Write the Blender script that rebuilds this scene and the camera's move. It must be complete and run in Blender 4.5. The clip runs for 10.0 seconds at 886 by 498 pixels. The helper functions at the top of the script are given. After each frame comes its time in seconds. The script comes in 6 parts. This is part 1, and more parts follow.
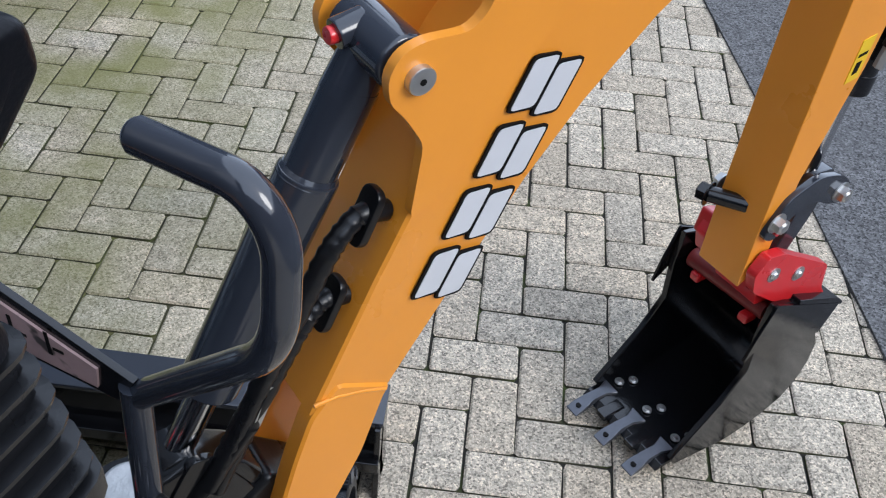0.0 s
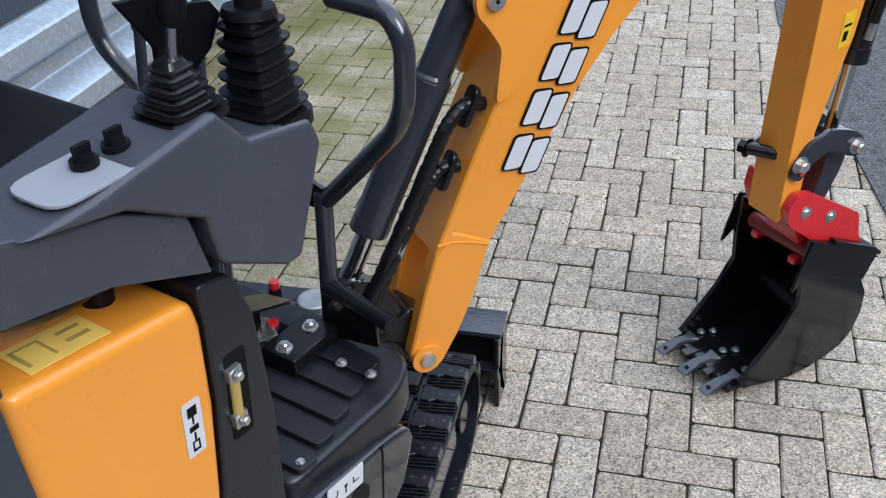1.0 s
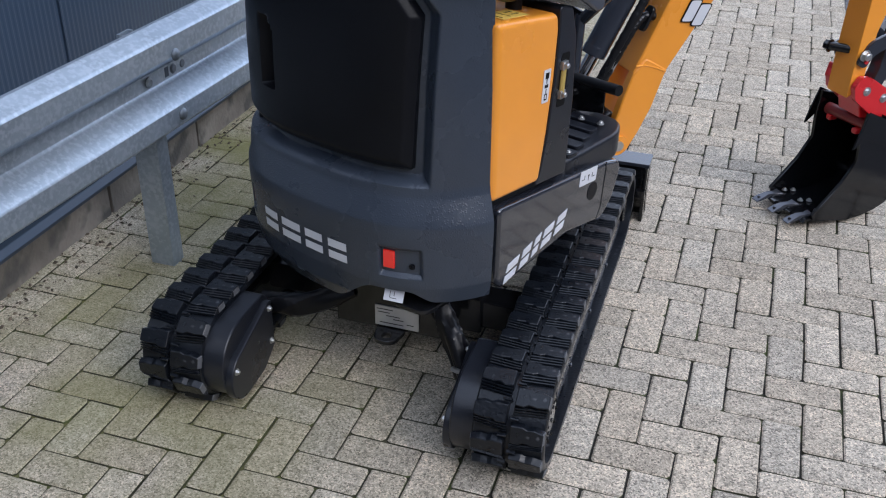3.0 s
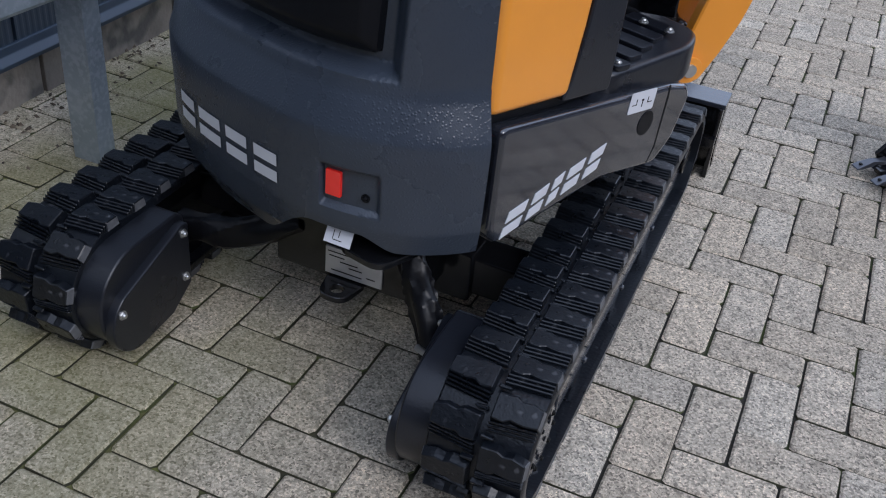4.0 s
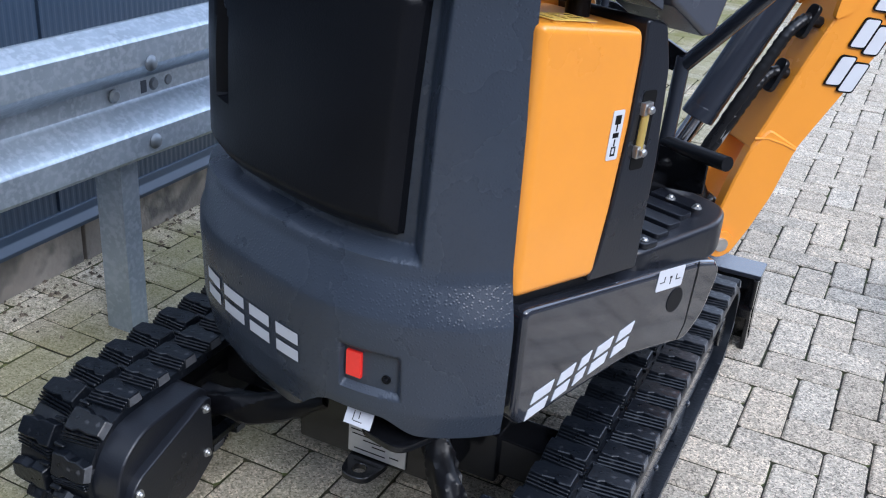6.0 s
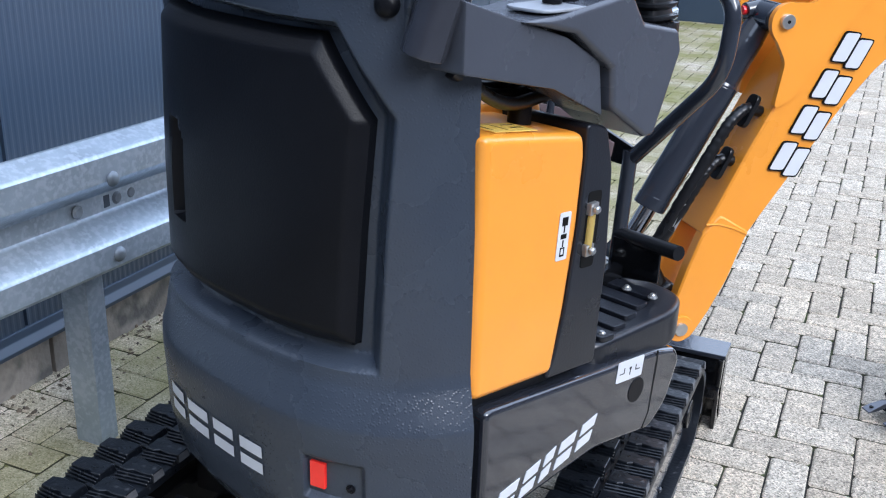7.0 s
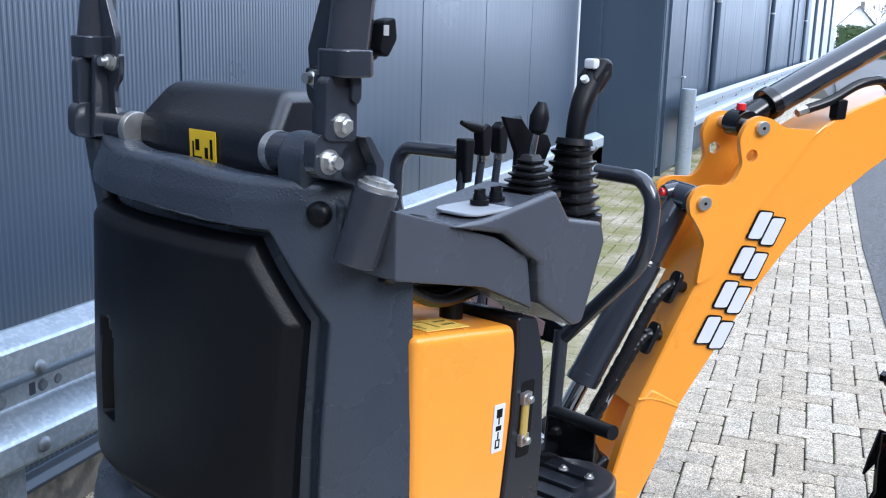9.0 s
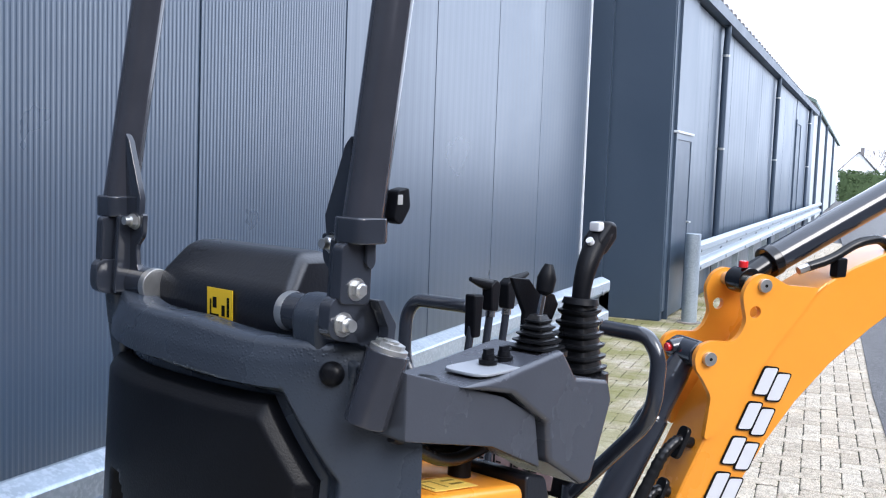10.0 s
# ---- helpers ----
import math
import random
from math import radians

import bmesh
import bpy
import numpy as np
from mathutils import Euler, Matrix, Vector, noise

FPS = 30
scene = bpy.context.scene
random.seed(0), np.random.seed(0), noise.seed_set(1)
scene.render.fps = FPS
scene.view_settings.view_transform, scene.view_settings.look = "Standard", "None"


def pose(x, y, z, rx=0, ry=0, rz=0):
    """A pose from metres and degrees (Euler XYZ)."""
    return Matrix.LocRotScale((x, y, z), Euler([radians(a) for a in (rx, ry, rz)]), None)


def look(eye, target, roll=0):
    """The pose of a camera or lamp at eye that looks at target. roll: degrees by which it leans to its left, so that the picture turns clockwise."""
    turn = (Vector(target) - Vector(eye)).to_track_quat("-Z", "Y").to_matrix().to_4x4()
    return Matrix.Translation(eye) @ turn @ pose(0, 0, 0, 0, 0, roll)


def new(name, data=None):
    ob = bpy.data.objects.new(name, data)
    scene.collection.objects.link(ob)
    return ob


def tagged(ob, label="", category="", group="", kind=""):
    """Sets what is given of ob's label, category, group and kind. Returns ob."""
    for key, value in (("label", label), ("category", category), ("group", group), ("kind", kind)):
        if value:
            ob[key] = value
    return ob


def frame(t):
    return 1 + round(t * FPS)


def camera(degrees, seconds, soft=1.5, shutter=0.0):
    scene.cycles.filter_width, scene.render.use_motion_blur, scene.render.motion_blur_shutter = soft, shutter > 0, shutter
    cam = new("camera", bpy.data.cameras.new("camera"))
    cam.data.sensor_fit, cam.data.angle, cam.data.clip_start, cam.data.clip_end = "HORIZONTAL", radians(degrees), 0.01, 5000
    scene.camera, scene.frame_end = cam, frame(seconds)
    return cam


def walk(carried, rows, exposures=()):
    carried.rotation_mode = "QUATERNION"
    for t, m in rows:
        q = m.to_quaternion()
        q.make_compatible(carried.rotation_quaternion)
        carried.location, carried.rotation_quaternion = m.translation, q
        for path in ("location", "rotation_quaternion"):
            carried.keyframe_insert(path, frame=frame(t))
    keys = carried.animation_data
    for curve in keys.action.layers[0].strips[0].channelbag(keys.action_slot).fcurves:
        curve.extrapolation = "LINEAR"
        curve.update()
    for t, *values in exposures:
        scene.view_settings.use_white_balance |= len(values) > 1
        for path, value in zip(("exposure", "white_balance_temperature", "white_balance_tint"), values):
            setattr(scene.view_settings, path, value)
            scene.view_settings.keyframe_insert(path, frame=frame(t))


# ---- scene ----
cam = camera(48.0, 10.0, 1.15)
PATH = [
    (0, (-0.138, -0.552, 1.735), (-0.168, 0.188, 1.062), 5.26),
    (0.5, (0.084, -0.933, 1.772), (-0.128, -0.157, 1.177), 1.88),
    (1, (0.105, -1.279, 1.763), (-0.112, -0.476, 1.208), -2.68),
    (1.5, (0.029, -1.773, 1.796), (-0.100, -0.943, 1.255), -1.89),
    (2, (0.108, -2.308, 1.803), (-0.125, -1.475, 1.302), -0.62),
    (2.5, (0.060, -2.638, 1.826), (-0.185, -1.798, 1.342), 1.76),
    (2.7, (0.023, -2.739, 1.817), (-0.224, -1.907, 1.320), 0.46),
    (3.8, (0.002, -2.209, 1.490), (-0.314, -1.431, 0.947), 4.24),
    (4, (-0.059, -2.036, 1.387), (-0.351, -1.264, 0.823), 5.90),
    (4.5, (-0.070, -1.983, 1.364), (-0.386, -1.221, 0.799), 6.22),
    (5, (-0.056, -1.977, 1.374), (-0.405, -1.199, 0.851), 5.32),
    (5.5, (-0.048, -1.981, 1.400), (-0.407, -1.179, 0.924), 4.84),
    (6.8, (-0.022, -1.984, 1.451), (-0.404, -1.139, 1.078), 2.54),
    (7, (-0.007, -1.979, 1.471), (-0.379, -1.124, 1.111), 1.85),
    (7.5, (-0.011, -1.966, 1.513), (-0.361, -1.086, 1.190), 1.35),
    (8, (0.003, -1.965, 1.516), (-0.338, -1.067, 1.237), 2.24),
    (8.5, (-0.013, -1.963, 1.543), (-0.340, -1.053, 1.289), 2.13),
    (9, (-0.010, -1.972, 1.554), (-0.341, -1.056, 1.335), 1.64),
    (9.5, (-0.016, -1.979, 1.570), (-0.349, -1.054, 1.397), 1.87),
    (10, (-0.003, -2.008, 1.595), (-0.352, -1.076, 1.512), 2.12),
]
walk(cam, [(t, look(eye, target, roll)) for t, eye, target, roll in PATH], [(0, 0.76, 6200, 9), (2.5, 0.72, 6150, 12), (4, 0.32, 5950, 13), (5.5, 0.91, 5850, 12), (8, 1.28, 5900, 9), (9.4, 1.3, 6050, 9), (10, 1.32, 6350, 11)])

# ---- world, sun and exposure ----
world = bpy.data.worlds.new("sky_world")
scene.world = world
world.use_nodes = True
wn = world.node_tree.nodes
wl = world.node_tree.links
bg = wn["Background"]
sky = wn.new("ShaderNodeTexSky")
sky.sky_type = "NISHITA"
sky.sun_disc = False
sky.sun_elevation = radians(38)
sky.sun_rotation = radians(118)
sky.air_density, sky.dust_density, sky.ozone_density = 1.0, 4.0, 1.0
haze = wn.new("ShaderNodeMixRGB")
haze.inputs[0].default_value = 0.82
haze.inputs[2].default_value = (7.8, 8.8, 10.7, 1)
wl.new(sky.outputs[0], haze.inputs[1])
wl.new(haze.outputs[0], bg.inputs[0])
bg.inputs[1].default_value = 0.15
sun = new("sun", bpy.data.lights.new("sun", "SUN"))
sun.data.energy = 0.8
sun.data.angle = radians(24)
sun.data.color = (1.0, 0.975, 0.95)
sun.matrix_world = look((6, -3.2, 5.4), (0, 0, 0))

# ---- materials ----


def mat(name, color, rough=0.5, metal=0.0, vary=0.12, scale=8.0, bump=0.0, bump_scale=60.0, coat=0.0, speck=None, rand=0.0, spec=0.5):
    """Painted, cast or metal surface: colour varied at two scales, roughness varied, fine bump."""
    m = bpy.data.materials.new(name)
    m.use_nodes = True
    n, l = m.node_tree.nodes, m.node_tree.links
    b = n["Principled BSDF"]
    b.inputs["Metallic"].default_value = metal
    b.inputs["Specular IOR Level"].default_value = spec
    b.inputs["Coat Weight"].default_value = coat
    b.inputs["Coat Roughness"].default_value = 0.08
    tc = n.new("ShaderNodeTexCoord")
    big = n.new("ShaderNodeTexNoise")
    big.inputs["Scale"].default_value = scale
    big.inputs["Detail"].default_value = 5
    small = n.new("ShaderNodeTexNoise")
    small.inputs["Scale"].default_value = bump_scale
    small.inputs["Detail"].default_value = 3
    for t in (big, small):
        l.new(tc.outputs["Object"], t.inputs["Vector"])
    ramp = n.new("ShaderNodeMapRange")
    ramp.inputs[1].default_value, ramp.inputs[2].default_value = 0.25, 0.75
    ramp.inputs[3].default_value, ramp.inputs[4].default_value = 1 - vary, 1 + vary
    l.new(big.outputs[0], ramp.inputs[0])
    mul = n.new("ShaderNodeMixRGB")
    mul.blend_type = "MULTIPLY"
    mul.inputs[0].default_value = 1
    mul.inputs[1].default_value = (*color, 1)
    l.new(ramp.outputs[0], mul.inputs[2])
    out = mul.outputs[0]
    if rand:
        info = n.new("ShaderNodeObjectInfo")
        geo = n.new("ShaderNodeNewGeometry")
        add = n.new("ShaderNodeMath")
        add.operation = "ADD"
        l.new(info.outputs["Random"], add.inputs[0])
        l.new(geo.outputs["Random Per Island"], add.inputs[1])
        fr = n.new("ShaderNodeMath")
        fr.operation = "FRACT"
        l.new(add.outputs[0], fr.inputs[0])
        rr = n.new("ShaderNodeMapRange")
        rr.inputs[3].default_value, rr.inputs[4].default_value = 1 - rand, 1 + rand
        l.new(fr.outputs[0], rr.inputs[0])
        m2 = n.new("ShaderNodeMixRGB")
        m2.blend_type = "MULTIPLY"
        m2.inputs[0].default_value = 1
        l.new(out, m2.inputs[1])
        l.new(rr.outputs[0], m2.inputs[2])
        out = m2.outputs[0]
    if speck:
        sp_color, lo, hi, sp_scale = speck
        vo = n.new("ShaderNodeTexNoise")
        vo.inputs["Scale"].default_value = sp_scale
        vo.inputs["Detail"].default_value = 2
        l.new(tc.outputs["Object"], vo.inputs["Vector"])
        sr = n.new("ShaderNodeMapRange")
        sr.inputs[1].default_value, sr.inputs[2].default_value = lo, hi
        l.new(vo.outputs[0], sr.inputs[0])
        m3 = n.new("ShaderNodeMixRGB")
        m3.inputs[2].default_value = (*sp_color, 1)
        l.new(sr.outputs[0], m3.inputs[0])
        l.new(out, m3.inputs[1])
        out = m3.outputs[0]
    l.new(out, b.inputs["Base Color"])
    rg = n.new("ShaderNodeMapRange")
    rg.inputs[3].default_value, rg.inputs[4].default_value = max(0.02, rough - 0.1), min(1, rough + 0.1)
    l.new(big.outputs[0], rg.inputs[0])
    l.new(rg.outputs[0], b.inputs["Roughness"])
    if bump:
        bp = n.new("ShaderNodeBump")
        bp.inputs["Strength"].default_value = bump
        bp.inputs["Distance"].default_value = 0.004
        l.new(small.outputs[0], bp.inputs["Height"])
        l.new(bp.outputs[0], b.inputs["Normal"])
    return m


ORANGE = mat("orange_paint", (0.82, 0.305, 0.03), 0.3, vary=0.05, scale=5, bump=0.03, bump_scale=90, coat=0.35)
COWL = mat("textured_charcoal", (0.034, 0.043, 0.059), 0.28, vary=0.1, scale=6, bump=0)
CHARCOAL = mat("smooth_charcoal", (0.024, 0.028, 0.038), 0.1, vary=0.1, scale=7, bump=0.05, bump_scale=80, coat=0.35)
CONSOLE = mat("grey_charcoal", (0.053, 0.058, 0.072), 0.26, vary=0.08, scale=8, bump=0.08, bump_scale=160)
GLOSS = mat("gloss_charcoal", (0.02, 0.0225, 0.03), 0.08, vary=0.06, scale=5, bump=0.015, bump_scale=40, coat=0.8)
BLACK = mat("black_paint", (0.0055, 0.0058, 0.007), 0.16, vary=0.2, scale=9, bump=0.06, bump_scale=70)
PLASTIC = mat("black_plastic", (0.0048, 0.0053, 0.0072), 0.4, vary=0.15, scale=10, bump=0.12, bump_scale=300, spec=0.16)
STEELGREY = mat("satin_charcoal_tube", (0.03, 0.032, 0.041), 0.12, vary=0.12, scale=14, bump=0.05, bump_scale=60, coat=0.4)
COVER = mat("black_moulding", (0.01, 0.0115, 0.016), 0.3, vary=0.12, scale=9, bump=0.1, bump_scale=220)
RUBBER = mat("black_rubber", (0.005, 0.0065, 0.0095), 0.3, vary=0.3, scale=14, bump=0.25, bump_scale=140, spec=0.36, speck=((0.08, 0.082, 0.09), 0.66, 0.8, 46))
MATTE = mat("matte_black_rubber", (0.0055, 0.0058, 0.007), 0.3, vary=0.2, scale=12, bump=0.06, bump_scale=160, spec=0.4)
SLEEVE = mat("black_sleeve", (0.0045, 0.0046, 0.006), 0.34, vary=0.2, scale=12, bump=0.15, bump_scale=60, spec=0.25)
VINYL = mat("black_vinyl", (0.009, 0.0105, 0.015), 0.3, vary=0.2, scale=9, bump=0.14, bump_scale=190, spec=0.6)
CHROME = mat("chrome", (0.62, 0.62, 0.63), 0.12, metal=1.0, vary=0.08, scale=20)
ZINC = mat("zinc_bolt", (0.55, 0.55, 0.54), 0.34, metal=0.9, vary=0.15, scale=40, bump=0.1, bump_scale=200)
GALV = mat("galvanised_steel", (0.36, 0.42, 0.48), 0.36, metal=0.6, vary=0.12, scale=12, bump=0.1, bump_scale=40, speck=((0.45, 0.51, 0.57), 0.46, 0.62, 70))
GALVB = mat("dull_galvanised", (0.2, 0.225, 0.25), 0.5, metal=0.5, vary=0.2, scale=40)
HITCHBAR = mat("dark_red_paint", (0.2, 0.02, 0.018), 0.4, vary=0.25, scale=14)
RED = mat("red_paint", (0.62, 0.018, 0.022), 0.3, vary=0.06, scale=8, coat=0.4)
REFLECT = mat("red_reflector", (0.9, 0.03, 0.02), 0.2, vary=0.04, scale=60, coat=0.6)
WHITE = mat("white_decal", (0.6, 0.61, 0.64), 0.4, vary=0.03, scale=20)
INK = mat("black_ink", (0.006, 0.006, 0.006), 0.6, vary=0.1, scale=20, spec=0.12)
YELLOW = mat("yellow_decal", (0.8, 0.52, 0.02), 0.4, vary=0.05, scale=30)
PALE_Y = mat("pale_yellow_decal", (0.83, 0.56, 0.12), 0.4, vary=0.05, scale=30)
AMBER = mat("amber_oil", (0.42, 0.3, 0.08), 0.12, vary=0.1, scale=30, coat=0.5)
PLATE = mat("aluminium_plate", (0.5, 0.5, 0.5), 0.4, metal=0.5, vary=0.1, scale=25)
PINK = mat("worn_pale_label", (0.38, 0.27, 0.27), 0.45, vary=0.2, scale=22, speck=((0.06, 0.05, 0.05), 0.6, 0.66, 30))
PANELTOP = mat("silver_panel", (0.28, 0.3, 0.33), 0.35, vary=0.05, scale=20)
SAND = mat("joint_sand", (0.026, 0.023, 0.017), 0.95, vary=0.65, scale=11, bump=0.6, bump_scale=150, speck=((0.06, 0.078, 0.018), 0.53, 0.66, 6.0))
CONCRETE = mat("concrete_plinth", (0.23, 0.205, 0.175), 0.9, vary=0.4, scale=5, bump=0.8, bump_scale=60, speck=((0.1, 0.095, 0.085), 0.52, 0.66, 9))
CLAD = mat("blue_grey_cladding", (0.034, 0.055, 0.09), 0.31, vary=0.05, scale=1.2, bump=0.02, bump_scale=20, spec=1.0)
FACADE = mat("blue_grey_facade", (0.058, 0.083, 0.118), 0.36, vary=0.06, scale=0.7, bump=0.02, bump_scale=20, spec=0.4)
# dark tone for the added, unseen walls that cut sky reflections
CLOSE = mat("added_wall_dark", (0.09, 0.07, 0.06), 0.9, vary=0.25, scale=1.5, bump=0.4, bump_scale=20)
LITTER = mat("brown_litter", (0.11, 0.085, 0.06), 0.9, vary=0.4, scale=20, rand=0.5)
CLADDARK = mat("dark_blue_trim", (0.035, 0.055, 0.085), 0.4, vary=0.06, scale=2)
PALEHALL = mat("pale_cladding", (0.46, 0.5, 0.5), 0.4, vary=0.06, scale=0.8)
GREENROOF = mat("green_roof_sheet", (0.1, 0.14, 0.12), 0.5, vary=0.1, scale=1)
TRIM = mat("pale_trim", (0.6, 0.63, 0.66), 0.45, vary=0.06, scale=6)
GREEN = mat("hedge_leaf", (0.05, 0.085, 0.025), 0.7, vary=0.4, scale=9)
ROOFM = mat("grey_roof_tile", (0.13, 0.12, 0.12), 0.7, vary=0.25, scale=4)
RENDERW = mat("white_render", (0.75, 0.74, 0.71), 0.8, vary=0.08, scale=2)
TWIG = mat("brown_twig", (0.16, 0.12, 0.1), 0.85, vary=0.2, scale=6)
GLASSD = mat("dark_window", (0.02, 0.025, 0.03), 0.06, vary=0.1, scale=2)



def grit_material(name, color, size, rand, deep):
    """Weathered concrete or asphalt: exposed dark and light grit, blotches, a tint for each stone."""
    m = mat(name, color, 0.85, vary=0.1, scale=4, bump=0, rand=rand)
    n, l = m.node_tree.nodes, m.node_tree.links
    b = n["Principled BSDF"]
    src = b.inputs["Base Color"].links[0].from_socket
    geo = n.new("ShaderNodeNewGeometry")
    grit = n.new("ShaderNodeTexVoronoi")
    grit.inputs["Scale"].default_value = size
    fine = n.new("ShaderNodeTexNoise")
    fine.inputs["Scale"].default_value = 560
    fine.inputs["Detail"].default_value = 3
    wide = n.new("ShaderNodeTexNoise")
    wide.inputs["Scale"].default_value = 22
    wide.inputs["Detail"].default_value = 5
    for t in (grit, fine, wide):
        l.new(geo.outputs["Position"], t.inputs["Vector"])
    sep = n.new("ShaderNodeSeparateColor")
    l.new(grit.outputs["Color"], sep.inputs[0])
    ramp = n.new("ShaderNodeValToRGB")
    stops = ((0.0, 1 - deep), (0.3, 1 - deep * 0.32), (0.72, 1 + deep * 0.12), (1.0, 1 + deep * 0.75))
    while len(ramp.color_ramp.elements) < len(stops):
        ramp.color_ramp.elements.new(0.5)
    for el, (p, v) in zip(ramp.color_ramp.elements, stops):
        el.position = p
        el.color = (v, v * 0.99, v * 0.97, 1)
    l.new(sep.outputs[0], ramp.inputs[0])
    out = src
    for tex, lo, hi in ((None, 0, 0), (fine, 0.66, 1.34), (wide, 0.84, 1.16)):
        mx = n.new("ShaderNodeMixRGB")
        mx.blend_type = "MULTIPLY"
        mx.inputs[0].default_value = 1
        l.new(out, mx.inputs[1])
        if tex is None:
            l.new(ramp.outputs[0], mx.inputs[2])
        else:
            mr = n.new("ShaderNodeMapRange")
            mr.inputs[1].default_value, mr.inputs[2].default_value = 0.3, 0.7
            mr.inputs[3].default_value, mr.inputs[4].default_value = lo, hi
            l.new(tex.outputs[0], mr.inputs[0])
            l.new(mr.outputs[0], mx.inputs[2])
        out = mx.outputs[0]
    if rand:
        info = n.new("ShaderNodeObjectInfo")
        isl = n.new("ShaderNodeNewGeometry")
        both = n.new("ShaderNodeMath")
        both.operation = "MULTIPLY_ADD"
        both.inputs[1].default_value = 7.3
        l.new(info.outputs["Random"], both.inputs[0])
        l.new(isl.outputs["Random Per Island"], both.inputs[2])
        frac = n.new("ShaderNodeMath")
        frac.operation = "FRACT"
        l.new(both.outputs[0], frac.inputs[0])
        hue = n.new("ShaderNodeMixRGB")
        hue.inputs[1].default_value = (1.025, 0.995, 0.965, 1)
        hue.inputs[2].default_value = (0.985, 1.0, 1.025, 1)
        l.new(frac.outputs[0], hue.inputs[0])
        tint = n.new("ShaderNodeMixRGB")
        tint.blend_type = "MULTIPLY"
        tint.inputs[0].default_value = 1
        l.new(out, tint.inputs[1])
        l.new(hue.outputs[0], tint.inputs[2])
        out = tint.outputs[0]
    l.new(out, b.inputs["Base Color"])
    bp = n.new("ShaderNodeBump")
    bp.inputs["Strength"].default_value = 0.9
    bp.inputs["Distance"].default_value = 0.003
    add = n.new("ShaderNodeMath")
    add.operation = "ADD"
    l.new(fine.outputs[0], add.inputs[0])
    l.new(sep.outputs[1], add.inputs[1])
    l.new(add.outputs[0], bp.inputs["Height"])
    l.new(bp.outputs[0], b.inputs["Normal"])
    return m


BRICK = grit_material("concrete_paver", (0.51, 0.45, 0.36), 240, 0.13, 0.68)
SOIL = mat("joint_soil", (0.05, 0.048, 0.026), 0.9, vary=0.5, scale=14, speck=((0.09, 0.11, 0.03), 0.52, 0.66, 7))
ASPHALT = grit_material("asphalt", (0.12, 0.12, 0.125), 190, 0.0, 0.85)


def droplet_relief(m, scale, strength):
    """Sprayed texture coat: small raised droplets over a fine grain."""
    n, l = m.node_tree.nodes, m.node_tree.links
    tc = n.new("ShaderNodeTexCoord")
    vo = n.new("ShaderNodeTexVoronoi")
    vo.inputs["Scale"].default_value = scale
    vo.inputs["Randomness"].default_value = 1.0
    nz = n.new("ShaderNodeTexNoise")
    nz.inputs["Scale"].default_value = scale * 2.2
    nz.inputs["Detail"].default_value = 2
    for t in (vo, nz):
        l.new(tc.outputs["Object"], t.inputs["Vector"])
    mr = n.new("ShaderNodeMapRange")
    mr.inputs[1].default_value, mr.inputs[2].default_value = 0.12, 0.42
    mr.inputs[3].default_value, mr.inputs[4].default_value = 1.0, 0.0
    l.new(vo.outputs["Distance"], mr.inputs[0])
    ad = n.new("ShaderNodeMath")
    ad.operation = "MULTIPLY_ADD"
    ad.inputs[1].default_value = 0.45
    l.new(nz.outputs[0], ad.inputs[0])
    l.new(mr.outputs[0], ad.inputs[2])
    bp = n.new("ShaderNodeBump")
    bp.inputs["Strength"].default_value = strength
    bp.inputs["Distance"].default_value = 0.0016
    l.new(ad.outputs[0], bp.inputs["Height"])
    l.new(bp.outputs[0], n["Principled BSDF"].inputs["Normal"])


droplet_relief(COWL, 165, 0.24)

# paver colour also carries moss and painted shade near the building, patterned across the yard


def add_moss_and_shade(m, strength):
    n, l = m.node_tree.nodes, m.node_tree.links
    b = n["Principled BSDF"]
    src = b.inputs["Base Color"].links[0].from_socket
    geo = n.new("ShaderNodeNewGeometry")
    sep = n.new("ShaderNodeSeparateXYZ")
    l.new(geo.outputs["Position"], sep.inputs[0])
    mr = n.new("ShaderNodeMapRange")
    mr.inputs[1].default_value, mr.inputs[2].default_value = -0.45, -1.25
    l.new(sep.outputs[0], mr.inputs[0])
    nz = n.new("ShaderNodeTexNoise")
    nz.inputs["Scale"].default_value = 2.6
    nz.inputs["Detail"].default_value = 6
    l.new(geo.outputs["Position"], nz.inputs["Vector"])
    nr = n.new("ShaderNodeMapRange")
    nr.inputs[1].default_value, nr.inputs[2].default_value = 0.3, 0.6
    l.new(nz.outputs[0], nr.inputs[0])
    mu = n.new("ShaderNodeMath")
    mu.operation = "MULTIPLY"
    l.new(mr.outputs[0], mu.inputs[0])
    l.new(nr.outputs[0], mu.inputs[1])
    mu2 = n.new("ShaderNodeMath")
    mu2.operation = "MULTIPLY"
    along = n.new("ShaderNodeMapRange")
    along.inputs[1].default_value, along.inputs[2].default_value = -0.3, 0.9
    along.inputs[3].default_value, along.inputs[4].default_value = strength * 0.75, min(1.0, strength * 1.2)
    l.new(sep.outputs[1], along.inputs[0])
    l.new(along.outputs[0], mu2.inputs[1])
    l.new(mu.outputs[0], mu2.inputs[0])
    mx = n.new("ShaderNodeMixRGB")
    mx.inputs[2].default_value = (0.2, 0.195, 0.058, 1)
    l.new(mu2.outputs[0], mx.inputs[0])
    l.new(src, mx.inputs[1])
    l.new(mx.outputs[0], b.inputs["Base Color"])


add_moss_and_shade(BRICK, 0.78)
add_moss_and_shade(SAND, 0.8)

# ---- mesh helpers ----


